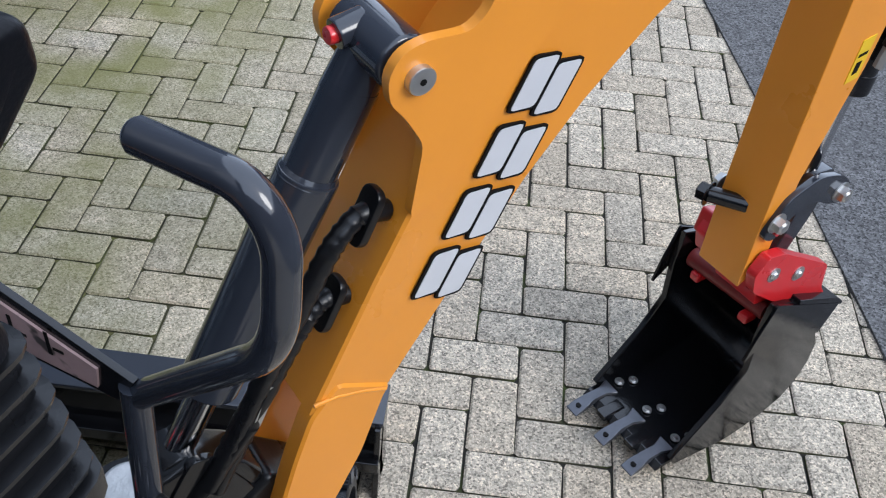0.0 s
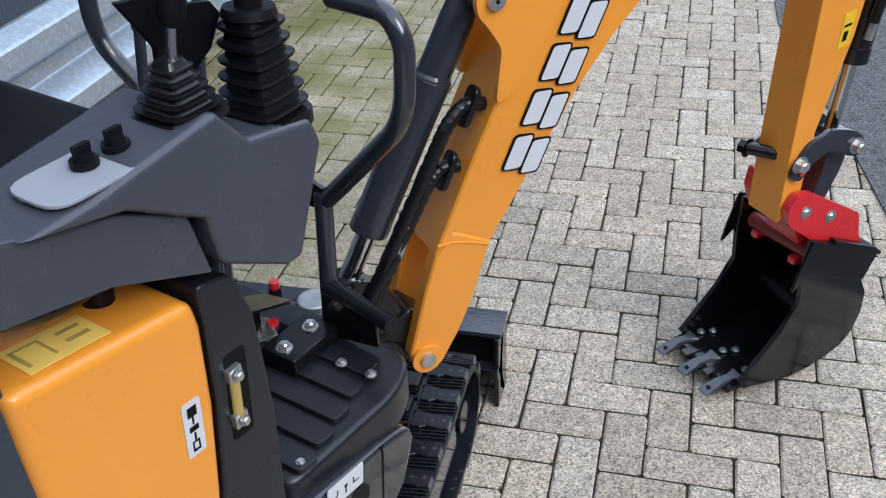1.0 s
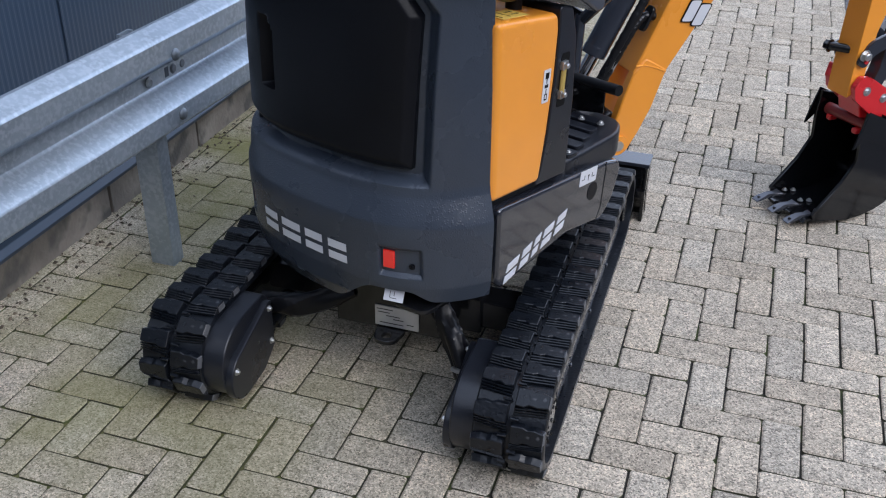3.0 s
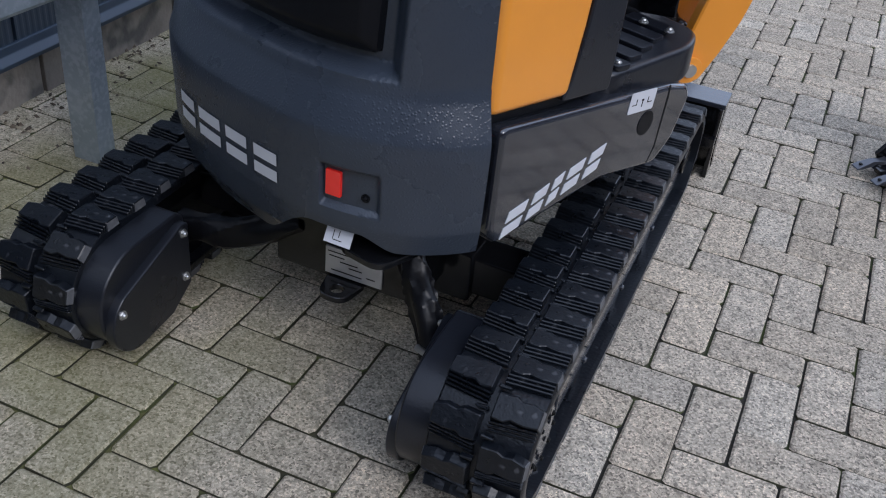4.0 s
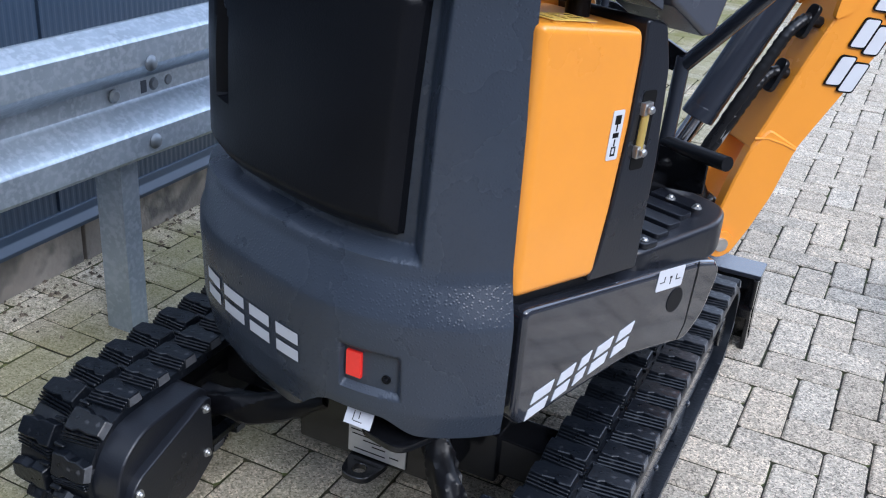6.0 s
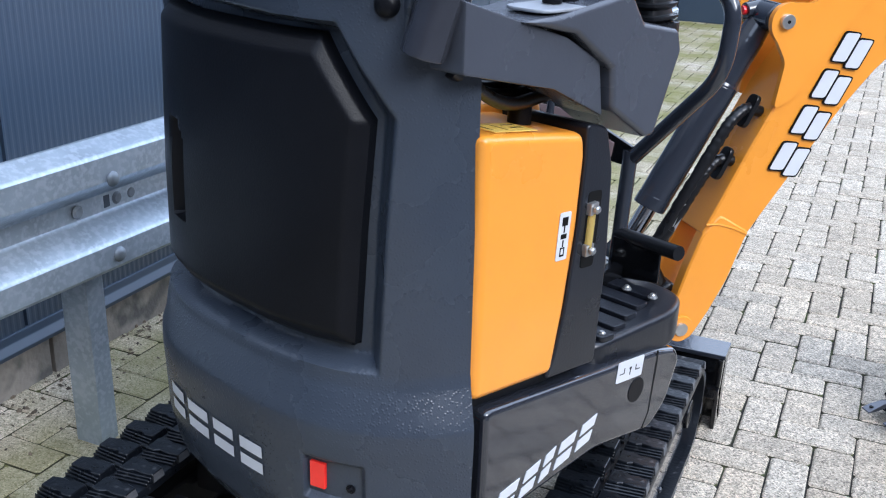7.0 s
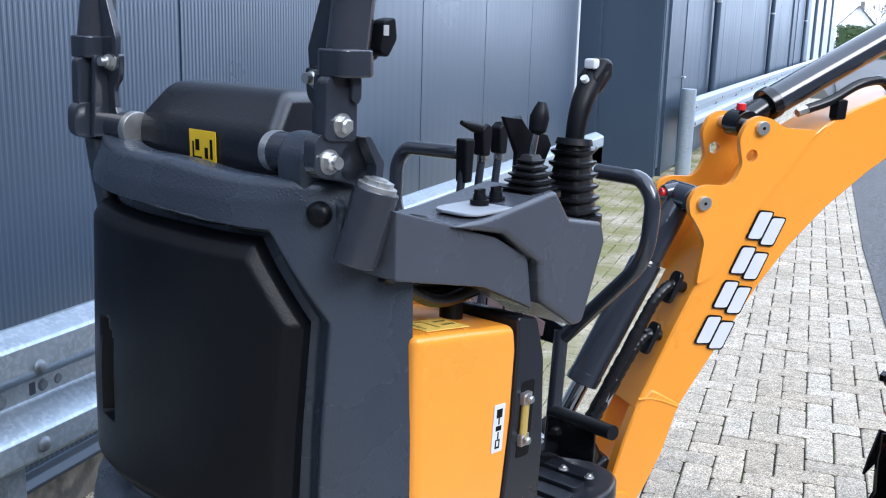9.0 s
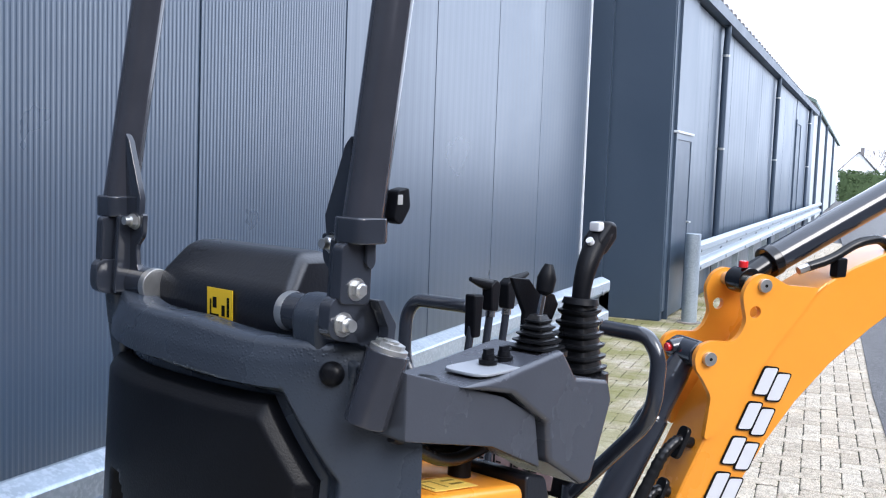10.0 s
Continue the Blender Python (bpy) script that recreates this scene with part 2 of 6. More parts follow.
def part(name, bm, material, parent=None, label="", m=None, smooth=40):
    """Links a bmesh as one mesh object, posed at m in the world, under its thing."""
    me = bpy.data.meshes.new(name)
    bmesh.ops.recalc_face_normals(bm, faces=bm.faces)
    bm.to_mesh(me)
    bm.free()
    me.materials.append(material)
    if smooth:
        me.polygons.foreach_set("use_smooth", [True] * len(me.polygons))
        me.set_sharp_from_angle(angle=radians(smooth))
    ob = new(name, me)
    if smooth and len(me.polygons) < 20000:
        wn_mod = ob.modifiers.new("flat_faces", "WEIGHTED_NORMAL")
        wn_mod.keep_sharp = True
        wn_mod.weight = 90
    if m is not None:
        ob.matrix_world = m
    if parent is not None:
        ob.parent = parent
        ob.matrix_parent_inverse = world_of(parent).inverted()
    if label:
        ob["label"] = label
    return ob


def world_of(ob):
    up = world_of(ob.parent) @ ob.matrix_parent_inverse if ob.parent else Matrix.Identity(4)
    return up @ ob.matrix_basis


def empty(name, loc, label, category, group="", kind=""):
    e = new(name)
    e.location = loc
    e.empty_display_size = 0.1
    return tagged(e, label, category, group, kind)


def B():
    return bmesh.new()


def bevel(bm, width, segs=2, angle=35, edges=None):
    if edges is None:
        bm.normal_update()
        edges = [e for e in bm.edges if len(e.link_faces) == 2 and e.calc_face_angle(0) > radians(angle)]
    bmesh.ops.bevel(bm, geom=edges, offset=width, segments=segs, profile=0.5, affect="EDGES", clamp_overlap=True)
    return bm


def box(bm, lo, hi):
    vs = [bm.verts.new((x, y, z)) for x in (lo[0], hi[0]) for y in (lo[1], hi[1]) for z in (lo[2], hi[2])]
    for f in ((0, 1, 3, 2), (4, 6, 7, 5), (0, 4, 5, 1), (2, 3, 7, 6), (0, 2, 6, 4), (1, 5, 7, 3)):
        bm.faces.new([vs[i] for i in f])
    return bm


def bbox(lo, hi, width=0.004, segs=2):
    return bevel(box(B(), lo, hi), width, segs) if width else box(B(), lo, hi)


def prism(bm, poly, a, b, axis="x"):
    """Extrudes a 2D outline from a to b along an axis; the outline lies in the two other axes, in order."""
    def put(p, d):
        return {"x": (d, p[0], p[1]), "y": (p[0], d, p[1]), "z": (p[0], p[1], d)}[axis]
    one = [bm.verts.new(put(p, a)) for p in poly]
    two = [bm.verts.new(put(p, b)) for p in poly]
    bm.faces.new(one)
    bm.faces.new(two[::-1])
    k = len(poly)
    for i in range(k):
        bm.faces.new((one[i], two[i], two[(i + 1) % k], one[(i + 1) % k]))
    return bm


def rounded(poly, radius, segs=4):
    """Rounds the corners of a 2D outline."""
    out, k = [], len(poly)
    for i in range(k):
        p, a, b = Vector(poly[i]), Vector(poly[i - 1]), Vector(poly[(i + 1) % k])
        da, db = (a - p), (b - p)
        r = min(radius, da.length * 0.45, db.length * 0.45)
        s, e = p + da.normalized() * r, p + db.normalized() * r
        for j in range(segs + 1):
            t = j / segs
            q = s * (1 - t) ** 2 + p * 2 * t * (1 - t) + e * t ** 2
            out.append((q.x, q.y))
    return out


def rod(bm, p0, p1, r0, r1=None, segs=16):
    p0, p1 = Vector(p0), Vector(p1)
    d = p1 - p0
    turn = d.to_track_quat("Z", "Y").to_matrix().to_4x4()
    bmesh.ops.create_cone(bm, cap_ends=True, segments=segs, radius1=r0, radius2=r0 if r1 is None else r1, depth=d.length, matrix=Matrix.Translation((p0 + p1) / 2) @ turn)
    return bm


def path_of(points, radius=0.05, segs=6):
    """A 3D line with rounded corners."""
    out = [Vector(points[0])]
    for i in range(1, len(points) - 1):
        p, a, b = Vector(points[i]), Vector(points[i - 1]), Vector(points[i + 1])
        r = min(radius, (a - p).length * 0.48, (b - p).length * 0.48)
        s, e = p + (a - p).normalized() * r, p + (b - p).normalized() * r
        out += [s * (1 - j / segs) ** 2 + p * 2 * (j / segs) * (1 - j / segs) + e * (j / segs) ** 2 for j in range(segs + 1)]
    return out + [Vector(points[-1])]


def tube(bm, points, radius, segs=14, caps=True, dome=False):
    """Sweeps a circle along a line; radius may be a list."""
    k = len(points)
    rad = radius if isinstance(radius, (list, tuple)) else [radius] * k
    dirs = [(points[min(i + 1, k - 1)] - points[max(i - 1, 0)]).normalized() for i in range(k)]
    up = dirs[0].orthogonal().normalized()
    rings = []
    for i in range(k):
        up = (up - dirs[i] * up.dot(dirs[i])).normalized()
        side = dirs[i].cross(up)
        rings.append([bm.verts.new(points[i] + (up * math.cos(t) + side * math.sin(t)) * rad[i]) for t in [2 * math.pi * j / segs for j in range(segs)]])
    for a, b in zip(rings, rings[1:]):
        for j in range(segs):
            bm.faces.new((a[j], a[(j + 1) % segs], b[(j + 1) % segs], b[j]))
    if dome:
        for ring, d, r in ((rings[0], -dirs[0], rad[0]), (rings[-1], dirs[-1], rad[-1])):
            c = sum((v.co for v in ring), Vector()) / segs
            last = ring
            for f, h in ((0.8, 0.35), (0.45, 0.55)):
                nxt = [bm.verts.new(c + (v.co - c) * f + d * r * h) for v in ring]
                for j in range(segs):
                    bm.faces.new((last[j], last[(j + 1) % segs], nxt[(j + 1) % segs], nxt[j]))
                last = nxt
            bm.faces.new(last)
    elif caps:
        bm.faces.new(rings[0][::-1])
        bm.faces.new(rings[-1])
    return bm


def hexbolt(bm, c, axis, r=0.011, h=0.009, washer=True):
    c, axis = Vector(c), Vector(axis).normalized()
    if washer:
        rod(bm, c, c + axis * 0.002, r * 1.35, segs=18)
    rod(bm, c + axis * 0.002, c + axis * h, r, segs=6)
    rod(bm, c + axis * h, c + axis * (h + 0.003), r * 0.8, r * 0.6, segs=12)
    return bm


def lathe(bm, profile, c=(0, 0, 0), axis=(0, 0, 1), segs=24, square=0.0):
    """Turns (radius, height) pairs round an axis; square > 0 makes a four-cornered bellows."""
    turn = Vector(axis).to_track_quat("Z", "Y").to_matrix().to_4x4()
    m = Matrix.Translation(c) @ turn
    rings = []
    for r, h in profile:
        ring = []
        for j in range(segs):
            t = 2 * math.pi * j / segs
            k = 1.0
            if square:
                k = 1 / (abs(math.cos(t)) ** square + abs(math.sin(t)) ** square) ** (1 / square)
            ring.append(bm.verts.new(m @ Vector((math.cos(t) * r * k, math.sin(t) * r * k, h))))
        rings.append(ring)
    for a, b in zip(rings, rings[1:]):
        for j in range(segs):
            bm.faces.new((a[j], a[(j + 1) % segs], b[(j + 1) % segs], b[j]))
    bm.faces.new(rings[0][::-1])
    bm.faces.new(rings[-1])
    return bm

# ---- the yard: ground, paving, road ----
W = 0.105


def flat(name, poly, z, material, label, category, depth=0.0):
    bm = B()
    if depth:
        prism(bm, poly, z - depth, z, "z")
    else:
        bm.faces.new([bm.verts.new((x, y, z)) for x, y in poly])
    return tagged(part(name, bm, material, smooth=0), label, category, kind="structure")


flat("ground", [(-400, -400), (400, -400), (400, 400), (-400, 400)], -0.06, ASPHALT, "dark weathered asphalt ground reaching to the horizon", "ground")
pavement = flat("pavement", [(-2.3, -7.4), (1.25, -7.4), (1.1, 1.0), (0.35, 30), (-1.9, 30), (-2.3, 8.8)], -0.0105, SAND, "herringbone concrete paving with mossy sand joints", "pavement", 0.05)
flat("road", [(1.32, -40), (1.05, 0), (0.735, 2.1), (0.51, 3.4), (0.47, 6), (0.9, 60), (30, 60), (30, -40)], 0.008, ASPHALT, "dark grey asphalt road beside the paving", "road", 0.05)

# ---- the hall: cladding, plinth, far facade ----
WX = -2.15


def wall_sheet(bm, p0, p1, z0, z1, pitch, depth, thick=0.08):
    """A finely ribbed metal sheet from p0 to p1 with shallow vertical flutes."""
    p0, p1 = Vector((*p0, 0)), Vector((*p1, 0))
    d = (p1 - p0).normalized()
    nrm = Vector((d.y, -d.x, 0))
    n = max(1, int((p1 - p0).length / pitch))
    step = (p1 - p0).length / n
    line = []
    for i in range(n):
        for t, o in ((0.0, 0.0), (0.3, 0.0), (0.5, -depth), (0.8, -depth)):
            line.append(p0 + d * (i + t) * step + nrm * o)
    line.append(p1)
    lo = [bm.verts.new((q.x, q.y, z0)) for q in line]
    hi = [bm.verts.new((q.x, q.y, z1)) for q in line]
    for i in range(len(line) - 1):
        bm.faces.new((lo[i], lo[i + 1], hi[i + 1], hi[i]))
    back0, back1 = p0 - nrm * thick, p1 - nrm * thick
    b = [bm.verts.new((back0.x, back0.y, z0)), bm.verts.new((back1.x, back1.y, z0)), bm.verts.new((back1.x, back1.y, z1)), bm.verts.new((back0.x, back0.y, z1))]
    bm.faces.new(b[::-1])
    bm.faces.new([lo[0], hi[0], b[3], b[0]])
    bm.faces.new([lo[-1], b[1], b[2], hi[-1]])


# wall top, out of view, is raised to block sky over the left side
bm = box(B(), (WX - 0.3, -14, 0.16), (WX - 0.1, 7.57, 6.6))
wall_west = tagged(part("wall_west", bm, CLADDARK, smooth=0), "blue-grey profiled metal wall of a hall", "wall", kind="structure")
seams = [-13.16 + 1.19 * i for i in range(17)] + [7.52]
for a, b in zip([-14.0] + seams, seams):
    bm = B()
    near_by = b < 3.0
    wall_sheet(bm, (WX, a + 0.006), (WX, b - 0.006), 0.18, 6.6, 0.0225 if near_by else 0.1, 0.0012 if near_by else 0.0005)
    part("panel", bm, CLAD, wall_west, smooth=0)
bm = prism(B(), [(WX - 0.3, -0.02), (WX - 0.004, -0.02), (WX - 0.004, 0.12), (WX - 0.3, 0.12)], -14, 8.86, "y")
plinth = tagged(part("plinth", bm, CONCRETE), "weathered grey concrete block plinth at the wall's foot", "plinth", kind="structure")
rng = random.Random(5)
for i in range(24):
    y0 = -6.2 + 0.62 * i
    o = rng.uniform(-0.003, 0.004)
    bm = bbox((WX - 0.05, y0 + 0.004, -0.02), (WX + 0.014 + o, y0 + 0.616, 0.128 + rng.uniform(-0.004, 0.003)), 0.007)
    part("block", bm, CONCRETE, plinth)
bm = prism(B(), [(WX - 0.2, 0.14), (WX + 0.034, 0.128), (WX + 0.036, 0.142), (WX + 0.012, 0.158), (WX + 0.008, 0.182), (WX - 0.2, 0.182)], -14, 7.52, "y")
tagged(part("trim", bevel(bm, 0.003), CLADDARK), "dark blue metal flashing along the wall's foot", "flashing", kind="structure")
bm = bbox((WX - 0.1, 7.52, 0.15), (WX + 0.012, 7.56, 6.6), 0.004)
tagged(part("trim", bm, TRIM), "pale metal corner trim at the wall's end", "trim", kind="structure")
bm = bbox((WX - 0.6, 7.58, 0.0), (WX - 0.5, 8.9, 6.6), 0)
# added dark strip: stands for the shaded gap between wall end and recess
bm = bbox((WX - 0.5, 8.78, 0.0), (WX - 0.03, 8.855, 6.6), 0.003)
tagged(part("trim", bm, CLADDARK), "dark strip standing for the shaded gap in the recess corner", "trim", kind="structure")
bm = bbox((WX - 0.6, 7.58, 0.0), (WX - 0.5, 8.9, 6.6), 0)
tagged(part("wall_recess", bm, CLADDARK), "dark blue flat wall in the recess", "wall", kind="structure")
bm = bbox((WX - 0.6, 8.86, 0.0), (-1.533, 9.0, 6.6), 0.01)
tagged(part("wall_step", bm, CLADDARK), "dark blue smooth end wall of the projecting hall", "wall", kind="structure")

SL = 0.0538
FX = -1.523


def fx(y):
    return FX + SL * (y - 8.86)


bm = prism(B(), [(fx(8.95) - 0.5, 8.95), (fx(8.95) - 0.05, 8.95), (fx(32) - 0.05, 32), (fx(32) - 0.5, 32)], 0, 3.62, "z")
facade = tagged(part("wall_facade", bm, CLADDARK, smooth=0), "long blue-grey metal facade of the neighbouring hall", "wall", kind="structure")
ys = [8.88, 9.05, 10.0, 11.3, 13.2, 15.1, 17.0, 19.4, 21.8, 24.0, 24.9, 26.3, 29, 32]
for a, b in zip(ys, ys[1:]):
    if a == 9.05 or a == 24.9:
        continue
    bm = B()
    wall_sheet(bm, (fx(a + 0.01), a + 0.01), (fx(b - 0.01), b - 0.01), 0.1, 3.6, 0.3, 0.0014, 0.04)
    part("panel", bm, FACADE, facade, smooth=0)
ang = math.degrees(math.atan(SL))
fm = pose(fx(9.05), 9.05, 0, 0, 0, 90 - ang)
door = empty("door_1", (fx(9.5), 9.5, 0), "closed dark blue metal door with a pale frame", "door", kind="structure")
part("door_leaf", bbox((0.05, -0.02, 0.02), (0.93, 0.03, 1.98), 0.004), CLADDARK, door, m=fm)
part("door_frame", bevel(prism(B(), [(0, 0), (0.05, 0), (0.05, 1.98), (0.93, 1.98), (0.93, 0), (0.98, 0), (0.98, 2.05), (0, 2.05)], -0.03, 0.03, "y"), 0.003), FACADE, door, "blue-grey metal frame", m=fm)
part("lintel", bbox((-0.02, -0.05, 2.05), (1.0, 0.03, 2.075), 0.004), TRIM, door, "pale metal drip edge", m=fm)
part("door_handle", tube(B(), path_of([(0.84, -0.03, 1.05), (0.84, -0.08, 1.05), (0.7, -0.08, 1.05)], 0.02), 0.011), ZINC, door, "steel lever handle", m=fm)
bm = bbox((0.0, -0.03, 2.06), (0.98, 0.03, 3.6), 0)
part("panel", bm, FACADE, facade, m=fm, smooth=0)

# gutter and roof edge
bm = B()
g = [(-0.02, 3.62), (0.13, 3.62), (0.15, 3.74), (0.13, 3.74), (0.115, 3.645), (-0.02, 3.645)]
one = [bm.verts.new((fx(8.8) + a, 8.8, b)) for a, b in g]
two = [bm.verts.new((fx(32) + a, 32, b)) for a, b in g]
for i in range(len(g)):
    bm.faces.new((one[i], two[i], two[(i + 1) % len(g)], one[(i + 1) % len(g)]))
bm.faces.new(one)
bm.faces.new(two[::-1])
tagged(part("gutter", bm, CLADDARK), "dark metal gutter along the hall's eaves", "gutter", kind="structure")
bm = B()
vs = [bm.verts.new(p) for p in ((fx(8.8) + 0.1, 8.8, 3.7), (fx(32) + 0.1, 32, 3.7), (fx(32) - 6, 32, 5.2), (fx(8.8) - 6, 8.8, 5.2))]
up = [bm.verts.new(v.co + Vector((0, 0, 0.08))) for v in vs]
bm.faces.new(vs)
bm.faces.new(up[::-1])
for i in range(4):
    bm.faces.new((vs[i], up[i], up[(i + 1) % 4], vs[(i + 1) % 4]))
hall_roof = tagged(part("roof", bm, ROOFM), "grey sheeted roof of the hall with a ribbed edge", "roof", kind="structure")
for i in range(54):
    y = 9.0 + 0.42 * i
    bm = bbox((fx(y) - 0.2, y, 3.775), (fx(y) + 0.12, y + 0.2, 3.82), 0)
    part("sheet_rib", bm, ROOFM, hall_roof)
for y in (12.05, 19.4, 29.0):
    pipe = empty("downpipe", (fx(y) + 0.07, y, 0), "dark blue round metal downpipe on the facade", "downpipe", "downpipes", "structure")
    part("pipe", tube(B(), path_of([(fx(y) + 0.07, y, 3.65), (fx(y) + 0.07, y, 3.5), (fx(y) + 0.06, y, 3.3), (fx(y) + 0.06, y, 0.02)], 0.05), 0.045), CLADDARK, pipe)
    for z in (0.6, 1.95, 3.2):
        part("clamp", rod(B(), (fx(y) + 0.06, y, z), (fx(y) + 0.06, y, z + 0.03), 0.052), ZINC, pipe)

# tall dark doorway in the far facade, and the pale hall beyond it
dm = pose(fx(24.9), 24.9, 0, 0, 0, 90 - ang)
gate = empty("door_2", (fx(25.6), 25.6, 0), "tall dark sliding door set in the far facade", "door", kind="structure")
part("door_leaf", bbox((0.06, -0.02, 0.0), (1.34, 0.03, 3.0), 0.004), CLADDARK, gate, m=dm)
part("door_frame", bevel(prism(B(), [(0, 0), (0.06, 0), (0.06, 3.0), (1.34, 3.0), (1.34, 0), (1.4, 0), (1.4, 3.1), (0, 3.1)], -0.04, 0.03, "y"), 0.003), FACADE, gate, "blue-grey metal frame", m=dm)
part("panel", bbox((0.0, -0.01, 3.11), (1.4, 0.03, 3.6), 0), FACADE, facade, m=dm, smooth=0)


def gx2(y):
    return -0.41 + 0.035 * (y - 33)


far = tagged(part("wall_far", prism(B(), [(gx2(33), 33), (gx2(78), 78), (gx2(78) - 9, 78), (gx2(33) - 9, 33)], 0, 4.1, "z"), PALEHALL, smooth=0), "pale grey-green metal wall of a farther hall", "wall", kind="structure")
part("gable", prism(B(), [(gx2(33), 4.1), (gx2(33) - 9, 4.1), (gx2(33) - 4.5, 6.3)], 33, 33.2, "y"), GREENROOF, far)
bm = B()
for sgn in (0, 1):
    a = [(gx2(33) + 0.15, 4.08), (gx2(33) - 4.5, 6.35), (gx2(33) - 4.5, 6.47), (gx2(33) + 0.15, 4.2)]
    if sgn:
        a = [(2 * (gx2(33) - 4.5) - p, q) for p, q in a]
    prism(bm, a, 32.9, 78, "y")
for v in bm.verts:
    if v.co.y > 50:
        v.co.x += 0.035 * 45
tagged(part("roof", bm, GREENROOF, smooth=0), "dark green sheeted roof of the farther hall", "roof", kind="structure")
for y in (38.0, 47.0, 60.0):
    pipe = empty("downpipe", (gx2(y) + 0.08, y, 0), "dark round downpipe on the pale hall", "downpipe", "downpipes", "structure")
    part("pipe", rod(B(), (gx2(y) + 0.08, y, 0), (gx2(y) + 0.08, y, 4.1), 0.06), CLADDARK, pipe)

# grit and dead leaves gathered along the plinth
rng = random.Random(31)
bm = B()
for _ in range(1500):
    y = rng.uniform(-4.0, 6.5)
    x = WX + 0.02 + abs(rng.gauss(0, 0.09))
    r = rng.uniform(0.003, 0.011)
    a = rng.uniform(0, 6.28)
    d1, d2 = Vector((math.cos(a), math.sin(a), rng.uniform(-0.2, 0.5))) * r, Vector((-math.sin(a), math.cos(a), rng.uniform(-0.2, 0.5))) * r * 0.6
    c = Vector((x, y, 0.004))
    q = [bm.verts.new(c + e) for e in (d1, d2, -d1, -d2)]
    t = bm.verts.new(c + Vector((0, 0, r * rng.uniform(0.3, 0.9))))
    for i in range(4):
        bm.faces.new((q[i], q[(i + 1) % 4], t))
tagged(part("litter", bm, LITTER, smooth=0), "brown grit and dead leaf bits along the plinth", "litter", kind="stuff")

# unseen added walls behind and beside the camera close the yard and darken reflections
tagged(part("unseen_wall_behind", bbox((-9, -14.3, 0), (13.9, -14.0, 8.5), 0), CLOSE), "unseen dark wall added across the yard to darken reflections", "wall", kind="structure")
tagged(part("unseen_wall_east", bbox((13.9, -14.3, 0), (14.2, 15, 8.5), 0), CLOSE), "unseen dark wall added across the road to darken reflections", "wall", kind="structure")

# ---- guardrails and bollard ----


def guardrail(name, y0, y1, posts, x_of, label):
    g = empty(name, (x_of(y0), y0, 0), label, "guardrail", "guardrails")
    prof = [(0.002, 0.828), (0.012, 0.838), (0.028, 0.84), (0.078, 0.818), (0.086, 0.808), (0.086, 0.748), (0.08, 0.738), (0.02, 0.7), (0.012, 0.69), (0.012, 0.645), (0.02, 0.635), (0.08, 0.598), (0.086, 0.588), (0.086, 0.53), (0.078, 0.52), (0.028, 0.5), (0.012, 0.502), (0.002, 0.512)]
    bm = B()
    rows = []
    for y in (y0, y1):
        rows.append([bm.verts.new((x_of(y) + a, y, b)) for a, b in prof] + [bm.verts.new((x_of(y) + a - 0.005, y, b - 0.002)) for a, b in prof[::-1]])
    k = len(rows[0])
    for i in range(k):
        bm.faces.new((rows[0][i], rows[1][i], rows[1][(i + 1) % k], rows[0][(i + 1) % k]))
    bm.faces.new(rows[0])
    bm.faces.new(rows[1][::-1])
    part("beam", bm, GALV, g, "galvanised W-profile beam", smooth=28)
    for y in posts:
        x = x_of(y)
        c = [(-0.09, -0.03), (-0.005, -0.03), (-0.005, 0.03), (-0.022, 0.03), (-0.022, 0.024), (-0.011, 0.024), (-0.011, -0.024), (-0.084, -0.024), (-0.084, 0.024), (-0.072, 0.024), (-0.072, 0.03), (-0.09, 0.03)]
        post = part("post", prism(B(), [(x + a, y + b) for a, b in c], -0.04, 0.8, "z"), GALV, g, "galvanised sigma post", smooth=20)
        for z in (0.75, 0.558):
            part("bolt", lathe(B(), [(0.019, 0), (0.019, 0.003), (0.015, 0.009), (0.006, 0.012)], (x + 0.086, y, z), (1, 0, 0), 16), GALVB, g)
        for dy in (-0.05, 0.085, 0.135):
            part("bolt", lathe(B(), [(0.017, 0), (0.017, 0.004), (0.011, 0.009)], (x + 0.012, y + dy, 0.668), (1, 0, 0), 14), GALVB, g)
        # no opening is cut: a dark plate gives the slot's shade
        part("slot_plate", bbox((x + 0.012, y + 0.04, 0.652), (x + 0.015, y + 0.125, 0.684), 0.001), CLADDARK, g, "dark plate on the beam for the shade in a slot")
    return g


def rx(y):
    return -1.72 + 0.05 * (y + 0.2)


guardrail("guardrail", -6.2, 5.1, [-5.92, -4.02, -2.12, -0.222, 1.68, 3.58, 4.9], rx, "galvanised steel guardrail standing before the hall wall")
guardrail("guardrail", 9.25, 34, [9.5, 11.5, 13.5, 15.5, 17.5, 20, 23, 26, 29, 32], lambda y: -1.303 + 0.0538 * (y - 9.2), "galvanised steel guardrail along the far facade")
bol = empty("bollard", (-1.233, 8.95, 0), "thick galvanised steel pipe bollard at the guardrail's end", "bollard")
part("pipe", bevel(rod(B(), (-1.233, 8.95, -0.03), (-1.233, 8.95, 0.97), 0.082, segs=28), 0.008), GALV, bol)
part("base", bevel(rod(B(), (-1.233, 8.95, 0), (-1.233, 8.95, 0.015), 0.13, segs=24), 0.003), CONCRETE, bol)

